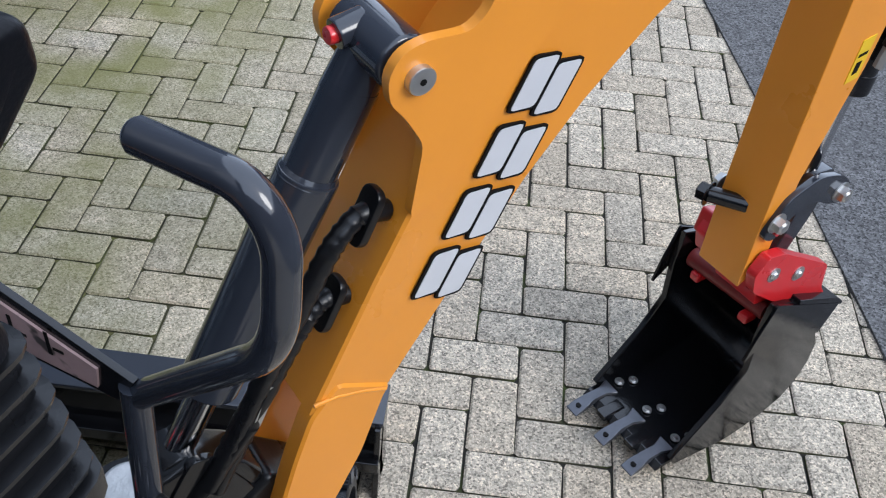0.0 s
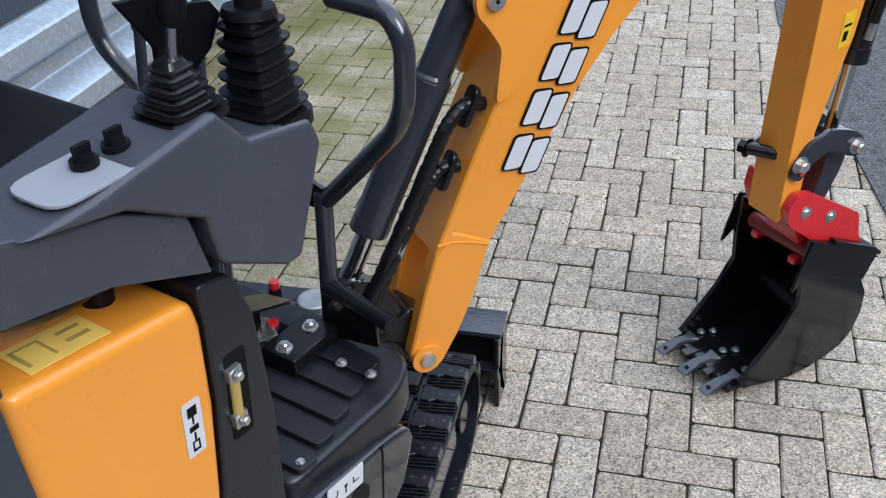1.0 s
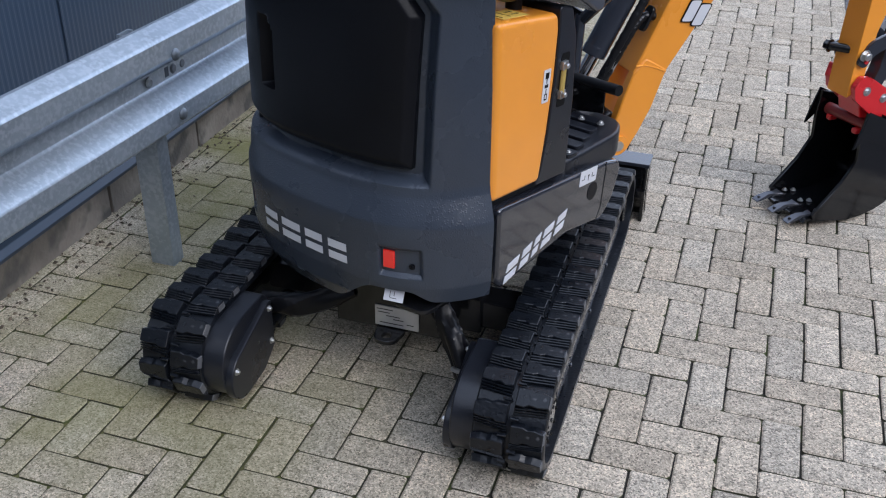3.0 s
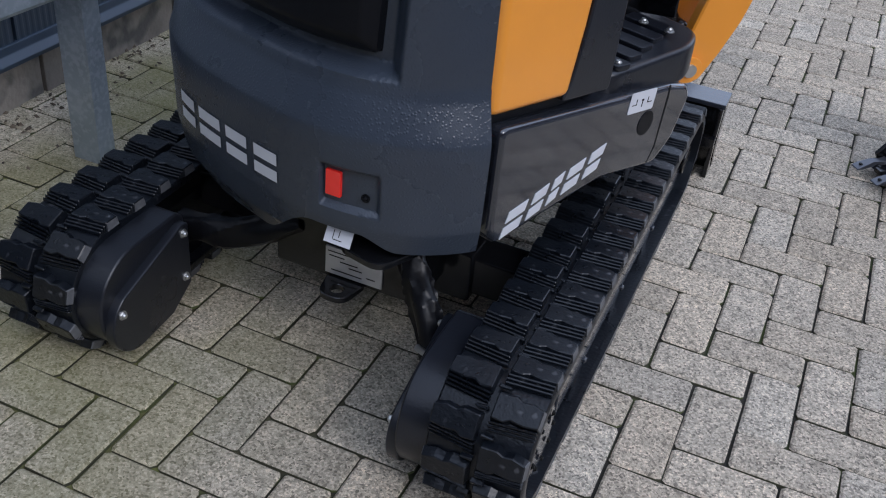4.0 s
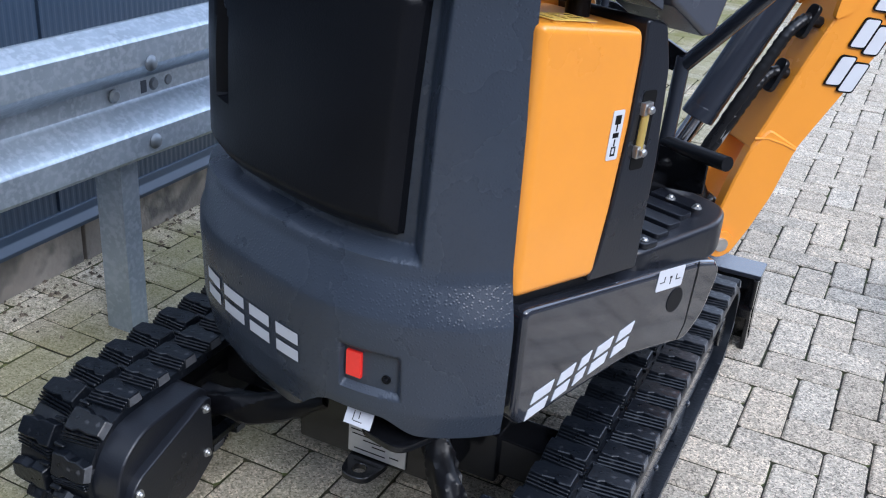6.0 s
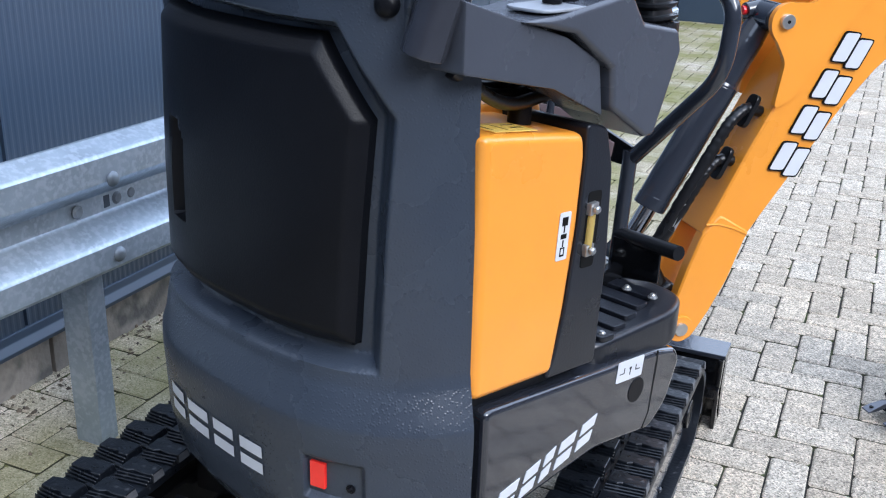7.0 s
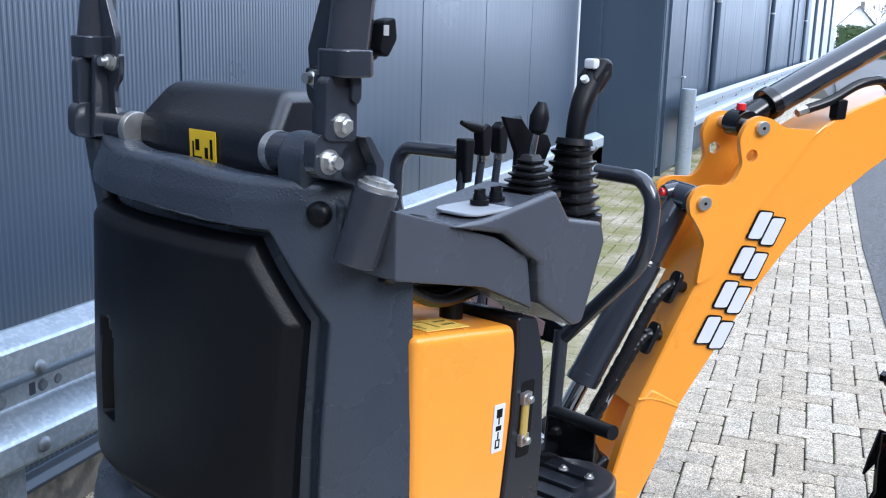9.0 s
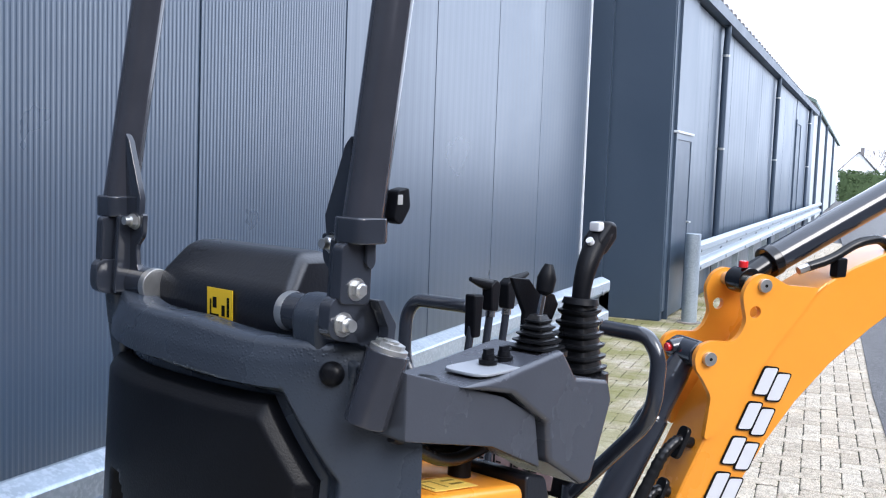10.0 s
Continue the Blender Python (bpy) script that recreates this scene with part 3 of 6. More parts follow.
# ---- the mini excavator ----
SLEW = (-0.884, -0.2575)
MU = Matrix(((math.cos(radians(20)), math.sin(radians(20)), 0, SLEW[0]), (-math.sin(radians(20)), math.cos(radians(20)), 0, SLEW[1]), (0, 0, 1, 0), (0, 0, 0, 1)))
H = radians(50.5)
MB = Matrix(((math.sin(H), -math.cos(H), 0, -0.345), (math.cos(H), math.sin(H), 0, 0.214), (0, 0, 1, 0), (0, 0, 0, 1)))
digger = empty("mini_excavator", (-0.86, -0.2, 0), "orange and charcoal tracked mini excavator parked on the paving", "excavator")


def up_(name, bm, material, label="", parent=None, smooth=40):
    return part(name, bm, material, parent or digger, label, MU, smooth)


def moved(d):
    """A maker of upper-body parts set off by d."""
    def make(name, bm, material, label="", parent=None, smooth=40):
        bmesh.ops.translate(bm, verts=bm.verts, vec=d)
        return up_(name, bm, material, label, parent, smooth)
    return make


def bo_(name, bm, material, label="", parent=None, smooth=40):
    """A part of the boom: leant forward a little about its foot pin."""
    for v in bm.verts:
        h = v.co.z - 0.447
        if h > 0:
            v.co.x += 0.044 * h
            v.co.z = 0.463 + h * 0.945
        else:
            v.co.z *= 0.463 / 0.447
    return part(name, bm, material, parent or digger, label, MB, smooth)


def ramp(z, stops):
    for (a, va), (b, vb) in zip(stops, stops[1:]):
        if z <= b:
            return va + (vb - va) * (z - a) / (b - a)
    return stops[-1][1]


def ar_(name, bm, material, label="", parent=None, smooth=40, wide=1.0):
    """A part of the arm, hitch or bucket, hung from the boom's end."""
    for v in bm.verts:
        z = v.co.z
        v.co.x = 1.012 + (v.co.x - 1.0) * 1.0 + ramp(z, [(0, 0), (0.9, 0), (1.45, 0.02)])
        v.co.y = 0.106 + (v.co.y - 0.1115) * wide if wide != 1 else v.co.y - 0.008
        v.co.z = ramp(z, [(-1, -1), (0, 0), (0.5, 0.519), (0.64, 0.652), (1.0, 1.0), (1.47, 1.435), (2, 1.96)])
    return part(name, bm, material, parent or digger, label, MB, smooth)


def bk_(name, bm, material, label="", parent=None, smooth=40):
    return ar_(name, bm, material, label, parent, smooth, 1.08)


# -- rear cowl: a curved shell with a bumper bulge and a recessed engine door
CR, CF, CA = 0.1, -0.038, 0.432


def plan(phi, k=1.0, grow=0.0):
    """The cowl's plan outline: phi 0 is the machine's right, 90 its rear."""
    c, s = math.cos(phi), math.sin(phi)
    e = 2 / 2.7
    wide = CA if c > 0 else CA + grow
    return CR + wide * k * math.copysign(abs(c) ** e, c), CF - 0.432 * k * abs(s) ** e


def swell(z):
    pts = [(0.3, 0.86), (0.36, 0.93), (0.4, 0.985), (0.46, 1.01), (0.6, 1.02), (0.628, 1.017), (0.642, 1.006), (0.695, 0.958), (0.715, 0.95), (0.95, 0.945), (1.2, 0.925), (1.3, 0.91), (1.36, 0.87)]
    for (a, ka), (b, kb) in zip(pts, pts[1:]):
        if z <= b:
            t = max(0, (z - a) / (b - a))
            return ka + (kb - ka) * t
    return pts[-1][1]


DOOR = [(-0.335, 0.735), (0.368, 0.745), (0.378, 1.122), (0.308, 1.235), (-0.335, 1.254)]


def inside(p, poly):
    """Signed distance to a convex outline listed counter-clockwise: positive inside."""
    d = 9.0
    for (ax, ay), (bx, by) in zip(poly, poly[1:] + poly[:1]):
        n = Vector((ay - by, bx - ax)).normalized()
        d = min(d, (p[0] - ax) * n.x + (p[1] - ay) * n.y)
    return d


def smooth01(t):
    t = min(1, max(0, t))
    return t * t * (3 - 2 * t)


def cowl_point(phi, z, off=0.0):
    k = swell(z)
    x, y = plan(phi, k, 0.03 * smooth01((z - 0.64) / 0.06))
    v = Vector((x - CR, y - CF, 0)).normalized()
    return Vector((x, y, z)) + v * off


def top_of(x):
    return 1.335 + 0.022 * smooth01((-0.02 - x) / 0.25) - 0.01 * smooth01((x - 0.08) / 0.2) - 0.08 * smooth01((x - 0.422) / 0.012)


bm = B()
cols, rows_n = 320, 180
phis = [radians(26 + (174 - 26) * i / cols) for i in range(cols + 1)]
grid = []
for i, ph in enumerate(phis):
    x1 = plan(ph, 0.92)[0]
    zt = top_of(x1)
    xb = plan(ph, 1.0)[0]
    lo = 0.35 + 0.095 * smooth01((xb - 0.12) / 0.16) - 0.03 * smooth01((xb - 0.36) / 0.06)
    col = []
    for j in range(rows_n + 1):
        z = lo + (zt - lo) * j / rows_n
        p0 = cowl_point(ph, z)
        d = inside((p0.x, z), DOOR)
        off = -0.042 * smooth01((d + 0.026) / 0.018)
        # reflector pocket
        q = min(0.052 - abs(p0.x - 0.346), 0.042 - abs(z - 0.527))
        off -= 0.012 * smooth01(q / 0.008)
        ql = min(0.03 - abs(p0.x + 0.2), 0.042 - abs(z - 0.527))
        off -= 0.012 * smooth01(ql / 0.008)
        col.append(bm.verts.new(cowl_point(ph, z, off)))
    for kk, dz in ((-0.006, 0.006), (-0.03, 0.008), (-0.06, 0.004), (-0.07, -0.05)):
        col.append(bm.verts.new(cowl_point(ph, zt, kk) + Vector((0, 0, dz))))
    # folded lower lip
    col.insert(0, bm.verts.new(cowl_point(ph, lo, -0.03)))
    grid.append(col)
for a, b in zip(grid, grid[1:]):
    for j in range(len(a) - 1):
        bm.faces.new((a[j], b[j], b[j + 1], a[j + 1]))
cowl = up_("rear_cowl", bm, COWL, "textured charcoal rear body casting", smooth=50)

# engine door
bm = B()
grid = []
for j in range(81):
    z = 0.752 + (1.24 - 0.752) * j / 80
    right = 0.36 + 0.016 * (z - 0.75) / 0.365 if z < 1.118 else 0.376 - 0.075 * (z - 1.118) / 0.112
    row = []
    for i in range(111):
        u = i / 110
        x = -0.325 + (right + 0.325) * u
        k = swell(z)
        c = max(-0.9999, min(0.9999, abs((x - CR) / (CA * k)) ** (2.7 / 2)))
        ph = math.acos(c) if x > CR else math.pi - math.acos(c)
        d = min(x + 0.327, right - x, z - 0.7515, 1.2405 - z)
        off = -0.05 + 0.03 * smooth01((d + 0.002) / 0.006) + 0.017 * min(1, max(0, (d - 0.005) / 0.024))
        hq = min(0.027 - abs(x + 0.071), 0.09 - abs(z - 0.958), (1.02 - z) * 0.7 + 0.052 - (x + 0.098))
        off -= 0.034 * smooth01(hq / 0.005)
        row.append(bm.verts.new(cowl_point(ph, z, off)))
    grid.append(row)
for a, b in zip(grid, grid[1:]):
    for i in range(110):
        bm.faces.new((a[i], a[i + 1], b[i + 1], b[i]))
engine_door = up_("engine_door", bm, PLASTIC, "matte black engine door with a slot handle", smooth=45)

# reflectors and the white mark on the bumper
for x in (0.32, -0.2):
    z = 0.531
    c = abs((x - CR) / (CA * swell(z))) ** 1.35
    ph = math.acos(c) if x > CR else math.pi - math.acos(c)
    p = cowl_point(ph, z, -0.009)
    q = cowl_point(ph + 0.05, z, -0.009)
    t = (q - p).normalized()
    n = t.cross(Vector((0, 0, 1))).normalized()
    m = MU @ Matrix(((t.x, n.x, 0, p.x), (t.y, n.y, 0, p.y), (0, 0, 1, p.z), (0, 0, 0, 1)))
    part("reflector", bbox((-0.0145, -0.004, -0.024), (0.0145, 0.004, 0.024), 0.0015), REFLECT, digger, "red rectangular reflector", m)
bm = B()
hexbolt(bm, cowl_point(math.acos(abs((0.375 - CR) / 0.44) ** 1.35), 0.515, -0.012), (0.4, -0.9, 0), 0.006, 0.004)
up_("bolt", bm, PLASTIC)


def on_cowl(x, z, off):
    c = abs((x - CR) / (CA * swell(z))) ** 1.35
    c = min(c, 0.9999)
    ph = math.acos(c) if x > CR else math.pi - math.acos(c)
    return cowl_point(ph, z, off)


# plain white bars in place of lettering on the bumper
for x0, x1 in ((-0.098, -0.04), (-0.022, 0.048), (0.066, 0.126), (0.146, 0.205)):
    for za, zb in ((0.489, 0.511), (0.522, 0.545)):
        bm = B()
        g = [[bm.verts.new(on_cowl(x0 + (x1 - x0) * i / 6, za + (zb - za) * j / 3, 0.0022)) for i in range(7)] for j in range(4)]
        for a, b in zip(g, g[1:]):
            for i in range(6):
                bm.faces.new((a[i], a[i + 1], b[i + 1], b[i]))
        up_("mark", bm, WHITE, "white bar of a wordmark on the bumper")

# -- right side: orange hood, black corner, glossy skirt
hood = [(-0.243, 0.655), (-0.036, 0.634), (-0.012, 0.76), (0.006, 0.9), (0.012, 1.02), (0.006, 1.062), (-0.243, 1.097)]
bm = prism(B(), [(f - 0.02, z + 0.009) for f, z in hood], 0.16, 0.489, "x")
bevel(bm, 0.016, 3, 60)
hoodo = up_("hood", bm, ORANGE, "orange side hood")
bm = prism(B(), [(-0.262, 0.64), (-0.05, 0.615), (0.07, 0.61), (0.07, 0.99), (-0.05, 1.04), (-0.262, 1.06)], 0.1, 0.462, "x")
up_("hood_liner", bm, PLASTIC, "black gap behind the hood")
corner = rounded([(0.018, 1.075), (0.075, 1.062), (0.1, 0.985), (0.108, 0.82), (0.098, 0.612), (-0.048, 0.628), (-0.028, 0.66), (-0.004, 0.76), (0.014, 0.9), (0.02, 1.02)], 0.012, 3)
bm = prism(B(), [(f - 0.024, z + 0.009) for f, z in corner], 0.14, 0.486, "x")
bevel(bm, 0.012, 3, 60)
post_c = up_("corner_cover", bm, COVER, "black plastic corner cover")
# black patch set on the cover's face; the recess's shade is its colour
up_("slot", bevel(prism(B(), rounded([(0.002, 0.826), (0.04, 0.823), (0.05, 0.961), (0.012, 0.964)], 0.008), 0.46, 0.4872, "x"), 0.001), INK, "flat black patch for the shaded recess", post_c)
bm = tube(B(), [Vector((0.4895, 0.016, 0.864)), Vector((0.4895, 0.02, 0.926))], 0.0075)
glass = up_("sight_glass", bm, AMBER, "oil sight glass with zinc fittings", post_c)
for f, z in ((0.016, 0.86), (0.02, 0.934)):
    bm = bevel(box(B(), (0.48, f - 0.0115, z - 0.011), (0.496, f + 0.0115, z + 0.011)), 0.002)
    hexbolt(bm, (0.496, f, z), (1, 0, 0), 0.008, 0.006, False)
    up_("fitting", bm, ZINC, "", glass)
skirt = [(-0.23, 0.634), (0.31, 0.566), (0.375, 0.548), (0.392, 0.518), (0.355, 0.43), (0.3, 0.386), (0.1, 0.42), (-0.21, 0.395), (-0.23, 0.42)]
bm = prism(B(), rounded(skirt, 0.02, 3), 0.2, 0.488, "x")
bevel(bm, 0.012, 3, 60)
sk = up_("skirt", bm, GLOSS, "glossy charcoal side skirt")
up_("cap", bevel(rod(B(), (0.486, 0.228, 0.505), (0.4895, 0.228, 0.505), 0.027, segs=28), 0.001), PLASTIC, "black round cap", sk)
up_("seam", prism(B(), [(0.296, 0.568), (0.2995, 0.568), (0.3, 0.54), (0.288, 0.43), (0.27, 0.4), (0.267, 0.4), (0.284, 0.43)], 0.4865, 0.4885, "x"), INK, "", sk)


def decal(name, f0, z0, f1, z1, r, material, label, bars=(), tilt=0.0, parent=None, ink=INK):
    """A sticker on the right side with plain bars for its print."""
    m = MU @ pose(r, (f0 + f1) / 2, (z0 + z1) / 2, tilt)
    a, b = (f1 - f0) / 2, (z1 - z0) / 2
    d = part(name, prism(B(), rounded([(-a, -b), (a, -b), (a, b), (-a, b)], 0.004, 3), 0, 0.001, "x"), material, parent or digger, label, m)
    for (p, q, s, t) in bars:
        part("print", box(B(), (0.001, -a + 2 * a * p, -b + 2 * b * q), (0.0016, -a + 2 * a * s, -b + 2 * b * t)), ink, d, m=m)
    return d


decal("label", 0.153, 0.54, 0.243, 0.584, 0.4885, WHITE, "white pictogram label on the skirt", ((0.1, 0.38, 0.26, 0.42), (0.25, 0.38, 0.275, 0.66), (0.485, 0.24, 0.515, 0.6), (0.46, 0.52, 0.54, 0.62), (0.7, 0.38, 0.88, 0.42), (0.7, 0.38, 0.725, 0.66)), -7, sk)
decal("label", -0.072, 0.86, -0.042, 0.944, 0.4895, WHITE, "white strip label with black symbols", ((0.25, 0.72, 0.75, 0.9), (0.45, 0.58, 0.55, 0.72), (0.25, 0.45, 0.75, 0.55), (0.45, 0.28, 0.55, 0.42), (0.3, 0.08, 0.7, 0.12), (0.3, 0.24, 0.7, 0.27), (0.3, 0.1, 0.38, 0.26), (0.62, 0.1, 0.7, 0.26)), -4, hoodo)
# sticker on the hood's sloping top
m = MU @ pose(0.44, -0.17, 1.0945, -7.5, 0, 0)
d = part("label", bbox((-0.03, -0.052, 0), (0.03, 0.052, 0.0012), 0), PALE_Y, hoodo, "pale yellow warning label", m)
for lo, hi in (((-0.02, -0.045, 0.0012), (0.02, -0.04, 0.002)), ((-0.02, -0.012, 0.0012), (0.02, -0.008, 0.002)), ((-0.02, -0.045, 0.0012), (-0.016, -0.008, 0.002)), ((-0.015, 0.01, 0.0012), (-0.008, 0.04, 0.002)), ((0.004, 0.01, 0.0012), (0.012, 0.04, 0.002))):
    part("print", box(B(), lo, hi), AMBER, d, m=m)
# white blocks of the type mark on the skirt, slanted
for i, (f0, f1) in enumerate(((-0.2, -0.148), (-0.13, -0.09), (-0.074, -0.046), (-0.03, 0.016), (0.034, 0.078))):
    zb = 0.404 + (f0 + 0.205) * 0.17
    for z0, z1 in ((0.0, 0.02), (0.029, 0.05)):
        bm = prism(B(), [(f0 + z0 * 0.4, zb + z0), (f1 + z0 * 0.4, zb + z0 + 0.008), (f1 + z1 * 0.4, zb + z1 + 0.008), (f0 + z1 * 0.4, zb + z1)], 0.488, 0.4895, "x")
        up_("mark", bm, WHITE, "slanted white bar of the type mark", sk)

# lids and latches above the hood
for (f, r) in ((-0.24, 0.4), (-0.08, 0.4)):
    bm = rod(B(), (r, f, 1.08), (r, f, 1.115), 0.02, segs=18)
    rod(bm, (r, f, 1.115), (r, f, 1.13), 0.026, 0.024, segs=12)
    up_("latch_knob", bm, PLASTIC, "black latch knob")
bm = bbox((0.36, -0.1, 1.1), (0.39, -0.06, 1.2), 0.004)
up_("bracket", bm, PLASTIC)
bm = bevel(prism(B(), [(-0.34, 1.06), (0.02, 1.06), (0.06, 1.02), (0.1, 0.64), (-0.34, 0.64)], -0.24, 0.2, "x"), 0.02, 3)
up_("seat_base", bm, PLASTIC, "black seat base")
bm = bevel(prism(B(), [(-0.26, 1.1), (0.1, 1.1), (0.13, 1.04), (0.1, 1.02), (-0.26, 1.02)], -0.16, 0.3, "x"), 0.03, 4)
up_("cushion", bm, ORANGE, "orange deck under the seat")
bm = bbox((-0.12, -0.22, 1.1), (0.25, 0.16, 1.18), 0.035, 4)
up_("seat_cushion", bm, PLASTIC, "black padded seat cushion")

# seat back
bm = bevel(prism(B(), [(-0.335, 1.2), (-0.21, 1.2), (-0.195, 1.41), (-0.215, 1.448), (-0.285, 1.448), (-0.335, 1.385)], -0.108, 0.25, "x"), 0.02, 4, 20)
for v in bm.verts:
    t = max(0, v.co.z - 1.37) / 0.08
    v.co.x += (0.3 if v.co.x < 0.07 else -0.3) * 0.1 * t * t
seat = up_("seat_back", bm, VINYL, "black vinyl seat back with rounded top", smooth=60)
m = MU @ pose(0.085, -0.3375, 1.352, 90 + 1, 0, 0)
d = part("label", bbox((-0.034, -0.027, 0), (0.034, 0.027, 0.0015), 0), YELLOW, seat, "yellow warning label", m)
for lo, hi in (((-0.026, -0.02, 0.0015), (-0.002, -0.016, 0.0022)), ((-0.026, -0.02, 0.0015), (-0.022, 0.008, 0.0022)), ((-0.018, -0.006, 0.0015), (-0.008, 0.012, 0.0022)), ((0.006, -0.018, 0.0015), (0.014, 0.0, 0.0022)), ((0.02, -0.018, 0.0015), (0.026, 0.014, 0.0022))):
    part("print", box(B(), lo, hi), INK, d, m=m)

# -- canopy posts with hinge brackets
po_ = moved((-0.005, 0.014, -0.012))
for x, side in ((0.434, 1), (-0.192, -1)):
    post = po_("canopy_post", tube(B(), [Vector((x, -0.37, 1.505)), Vector((x, -0.355, 1.6)), Vector((x, -0.318, 1.85)), Vector((x, -0.275, 2.15)), Vector((x, -0.235, 2.4))], 0.0298, 28), STEELGREY, "round charcoal canopy post")
    po_("collar", bevel(prism(B(), rounded([(x - 0.031, -0.401), (x + 0.031, -0.401), (x + 0.031, -0.339), (x - 0.031, -0.339)], 0.018), 1.494, 1.532, "z"), 0.004, 3), CHARCOAL, "", post)
    gi = -side
    ro = x + side * 0.006
    # upright box: two cheeks in the fore-and-aft plane
    ua, ub = sorted((ro, ro - side * 0.022))
    po_("upright", bevel(prism(B(), rounded([(-0.413, 1.41), (-0.352, 1.405), (-0.35, 1.496), (-0.41, 1.496)], 0.012), ua, ub, "x"), 0.004, 2), CHARCOAL, "charcoal square upright", post)
    la, lb = sorted((ro - side * 0.006, ro - side * 0.03))
    po_("hinge_plate", bevel(prism(B(), rounded([(-0.425, 1.42), (-0.427, 1.362), (-0.345, 1.345), (-0.32, 1.37), (-0.352, 1.42)], 0.02, 4), la, lb, "x"), 0.003), CHARCOAL, "charcoal hinge plate", post)
    po_("inner_cheek", bevel(prism(B(), rounded([(-0.4, 1.36), (-0.35, 1.36), (-0.35, 1.5), (-0.392, 1.5)], 0.006), *sorted((ro - side * 0.034, ro - side * 0.046)), "x"), 0.003), CHARCOAL, "", post)
    ka, kb = sorted((ro, ro + side * 0.008))
    po_("key", bevel(prism(B(), rounded([(-0.37, 1.494), (-0.352, 1.494), (-0.352, 1.465), (-0.36, 1.456), (-0.37, 1.465)], 0.004), ka, kb, "x"), 0.002), CHARCOAL, "", post)
    po_("gusset", bevel(prism(B(), [(x + gi * 0.024, 1.495), (x + gi * 0.07, 1.495), (x + gi * 0.074, 1.53), (x + gi * 0.036, 1.632), (x + gi * 0.024, 1.645)], -0.372, -0.36, "y"), 0.002), CHARCOAL, "triangular charcoal gusset", post)
    po_("hook_plate", bevel(prism(B(), rounded([(x + gi * 0.03, 1.495), (x + gi * 0.082, 1.505), (x + gi * 0.078, 1.462), (x + gi * 0.058, 1.445), (x + gi * 0.062, 1.41), (x + gi * 0.1, 1.35), (x + gi * 0.06, 1.35), (x + gi * 0.034, 1.4)], 0.01), -0.37, -0.36, "y"), 0.002), CHARCOAL, "", post)
    for (f, z, r) in ((-0.382, 1.43, 0.0122), (-0.4, 1.381, 0.013)):
        bm = B()
        rr = ro if z > 1.4 else ro - side * 0.006
        hexbolt(bm, (rr, f, z), (side, 0, 0), r, 0.011)
        if z < 1.4:
            rod(bm, (rr, f, z), (rr + side * 0.02, f, z), 0.0085)
        po_("bolt", bm, ZINC, "zinc hex bolt", post)
    bm = B()
    hexbolt(bm, (x + gi * 0.056, -0.37, 1.49), (0, -1, 0), 0.012, 0.011)
    rod(bm, (x + gi * 0.056, -0.37, 1.49), (x + gi * 0.056, -0.393, 1.49), 0.0075)
    po_("bolt", bm, ZINC, "zinc hex bolt", post)
    ta, tb = sorted((ro - side * 0.004, ro + side * 0.016))
    po_("lever_tab", bevel(prism(B(), rounded([(-0.354, 1.414), (-0.342, 1.414), (-0.314, 1.376), (-0.318, 1.345), (-0.332, 1.348), (-0.33, 1.372)], 0.004), ta, tb, "x"), 0.002), CHARCOAL, "charcoal locking tab", post)
    # hinge boss with a steel end, and the casting's horn that carries it
    hx = 0.268 if side > 0 else -0.096
    boss = po_("hinge_boss", bevel(rod(B(), (x, -0.352, 1.376), (hx, -0.352, 1.376), 0.0305, segs=28), 0.002), CHARCOAL, "cast hinge boss", post)
    po_("end_cap", bevel(rod(B(), (hx + 0.012 * side, -0.352, 1.376), (hx - 0.006 * side, -0.352, 1.376), 0.031, segs=32), 0.0025), ZINC, "bright steel end cap", boss)
    h0, h1 = (0.305, 0.372) if side > 0 else (-0.215, -0.168)
    bm = bevel(prism(B(), rounded([(-0.365, 1.2), (-0.384, 1.32), (-0.39, 1.385), (-0.365, 1.412), (-0.325, 1.41), (-0.3, 1.36), (-0.3, 1.2)], 0.02, 4), h0, h1, "x"), 0.014, 4, 30)
    po_("horn", bm, COWL, "textured charcoal post mount", cowl, smooth=60)
    po_("web", bevel(prism(B(), [(h0, 1.25), (h1 + 0.04 * side, 1.24), (h1 + 0.05 * side, 1.315), (h1, 1.34), (h0, 1.34)], -0.36, -0.31, "y"), 0.01, 3), COWL, "", cowl)
light = po_("work_light", bevel(prism(B(), rounded([(-0.335, 1.528), (-0.318, 1.52), (-0.3, 1.545), (-0.304, 1.575), (-0.328, 1.57)], 0.006), 0.44, 0.465, "x"), 0.004), PLASTIC, "small black lamp housing behind the post")
po_("lens", bevel(box(B(), (0.465, -0.33, 1.55), (0.4665, -0.32, 1.564)), 0.0006), PLATE, "", light)
bm = lathe(B(), [(0.0185, 0), (0.0185, 0.006), (0.014, 0.013), (0.006, 0.016)], (0.388, -0.374, 1.3), (0.55, -0.8, 0.15), 22)
po_("plug", bm, PLASTIC, "black domed plug", cowl)

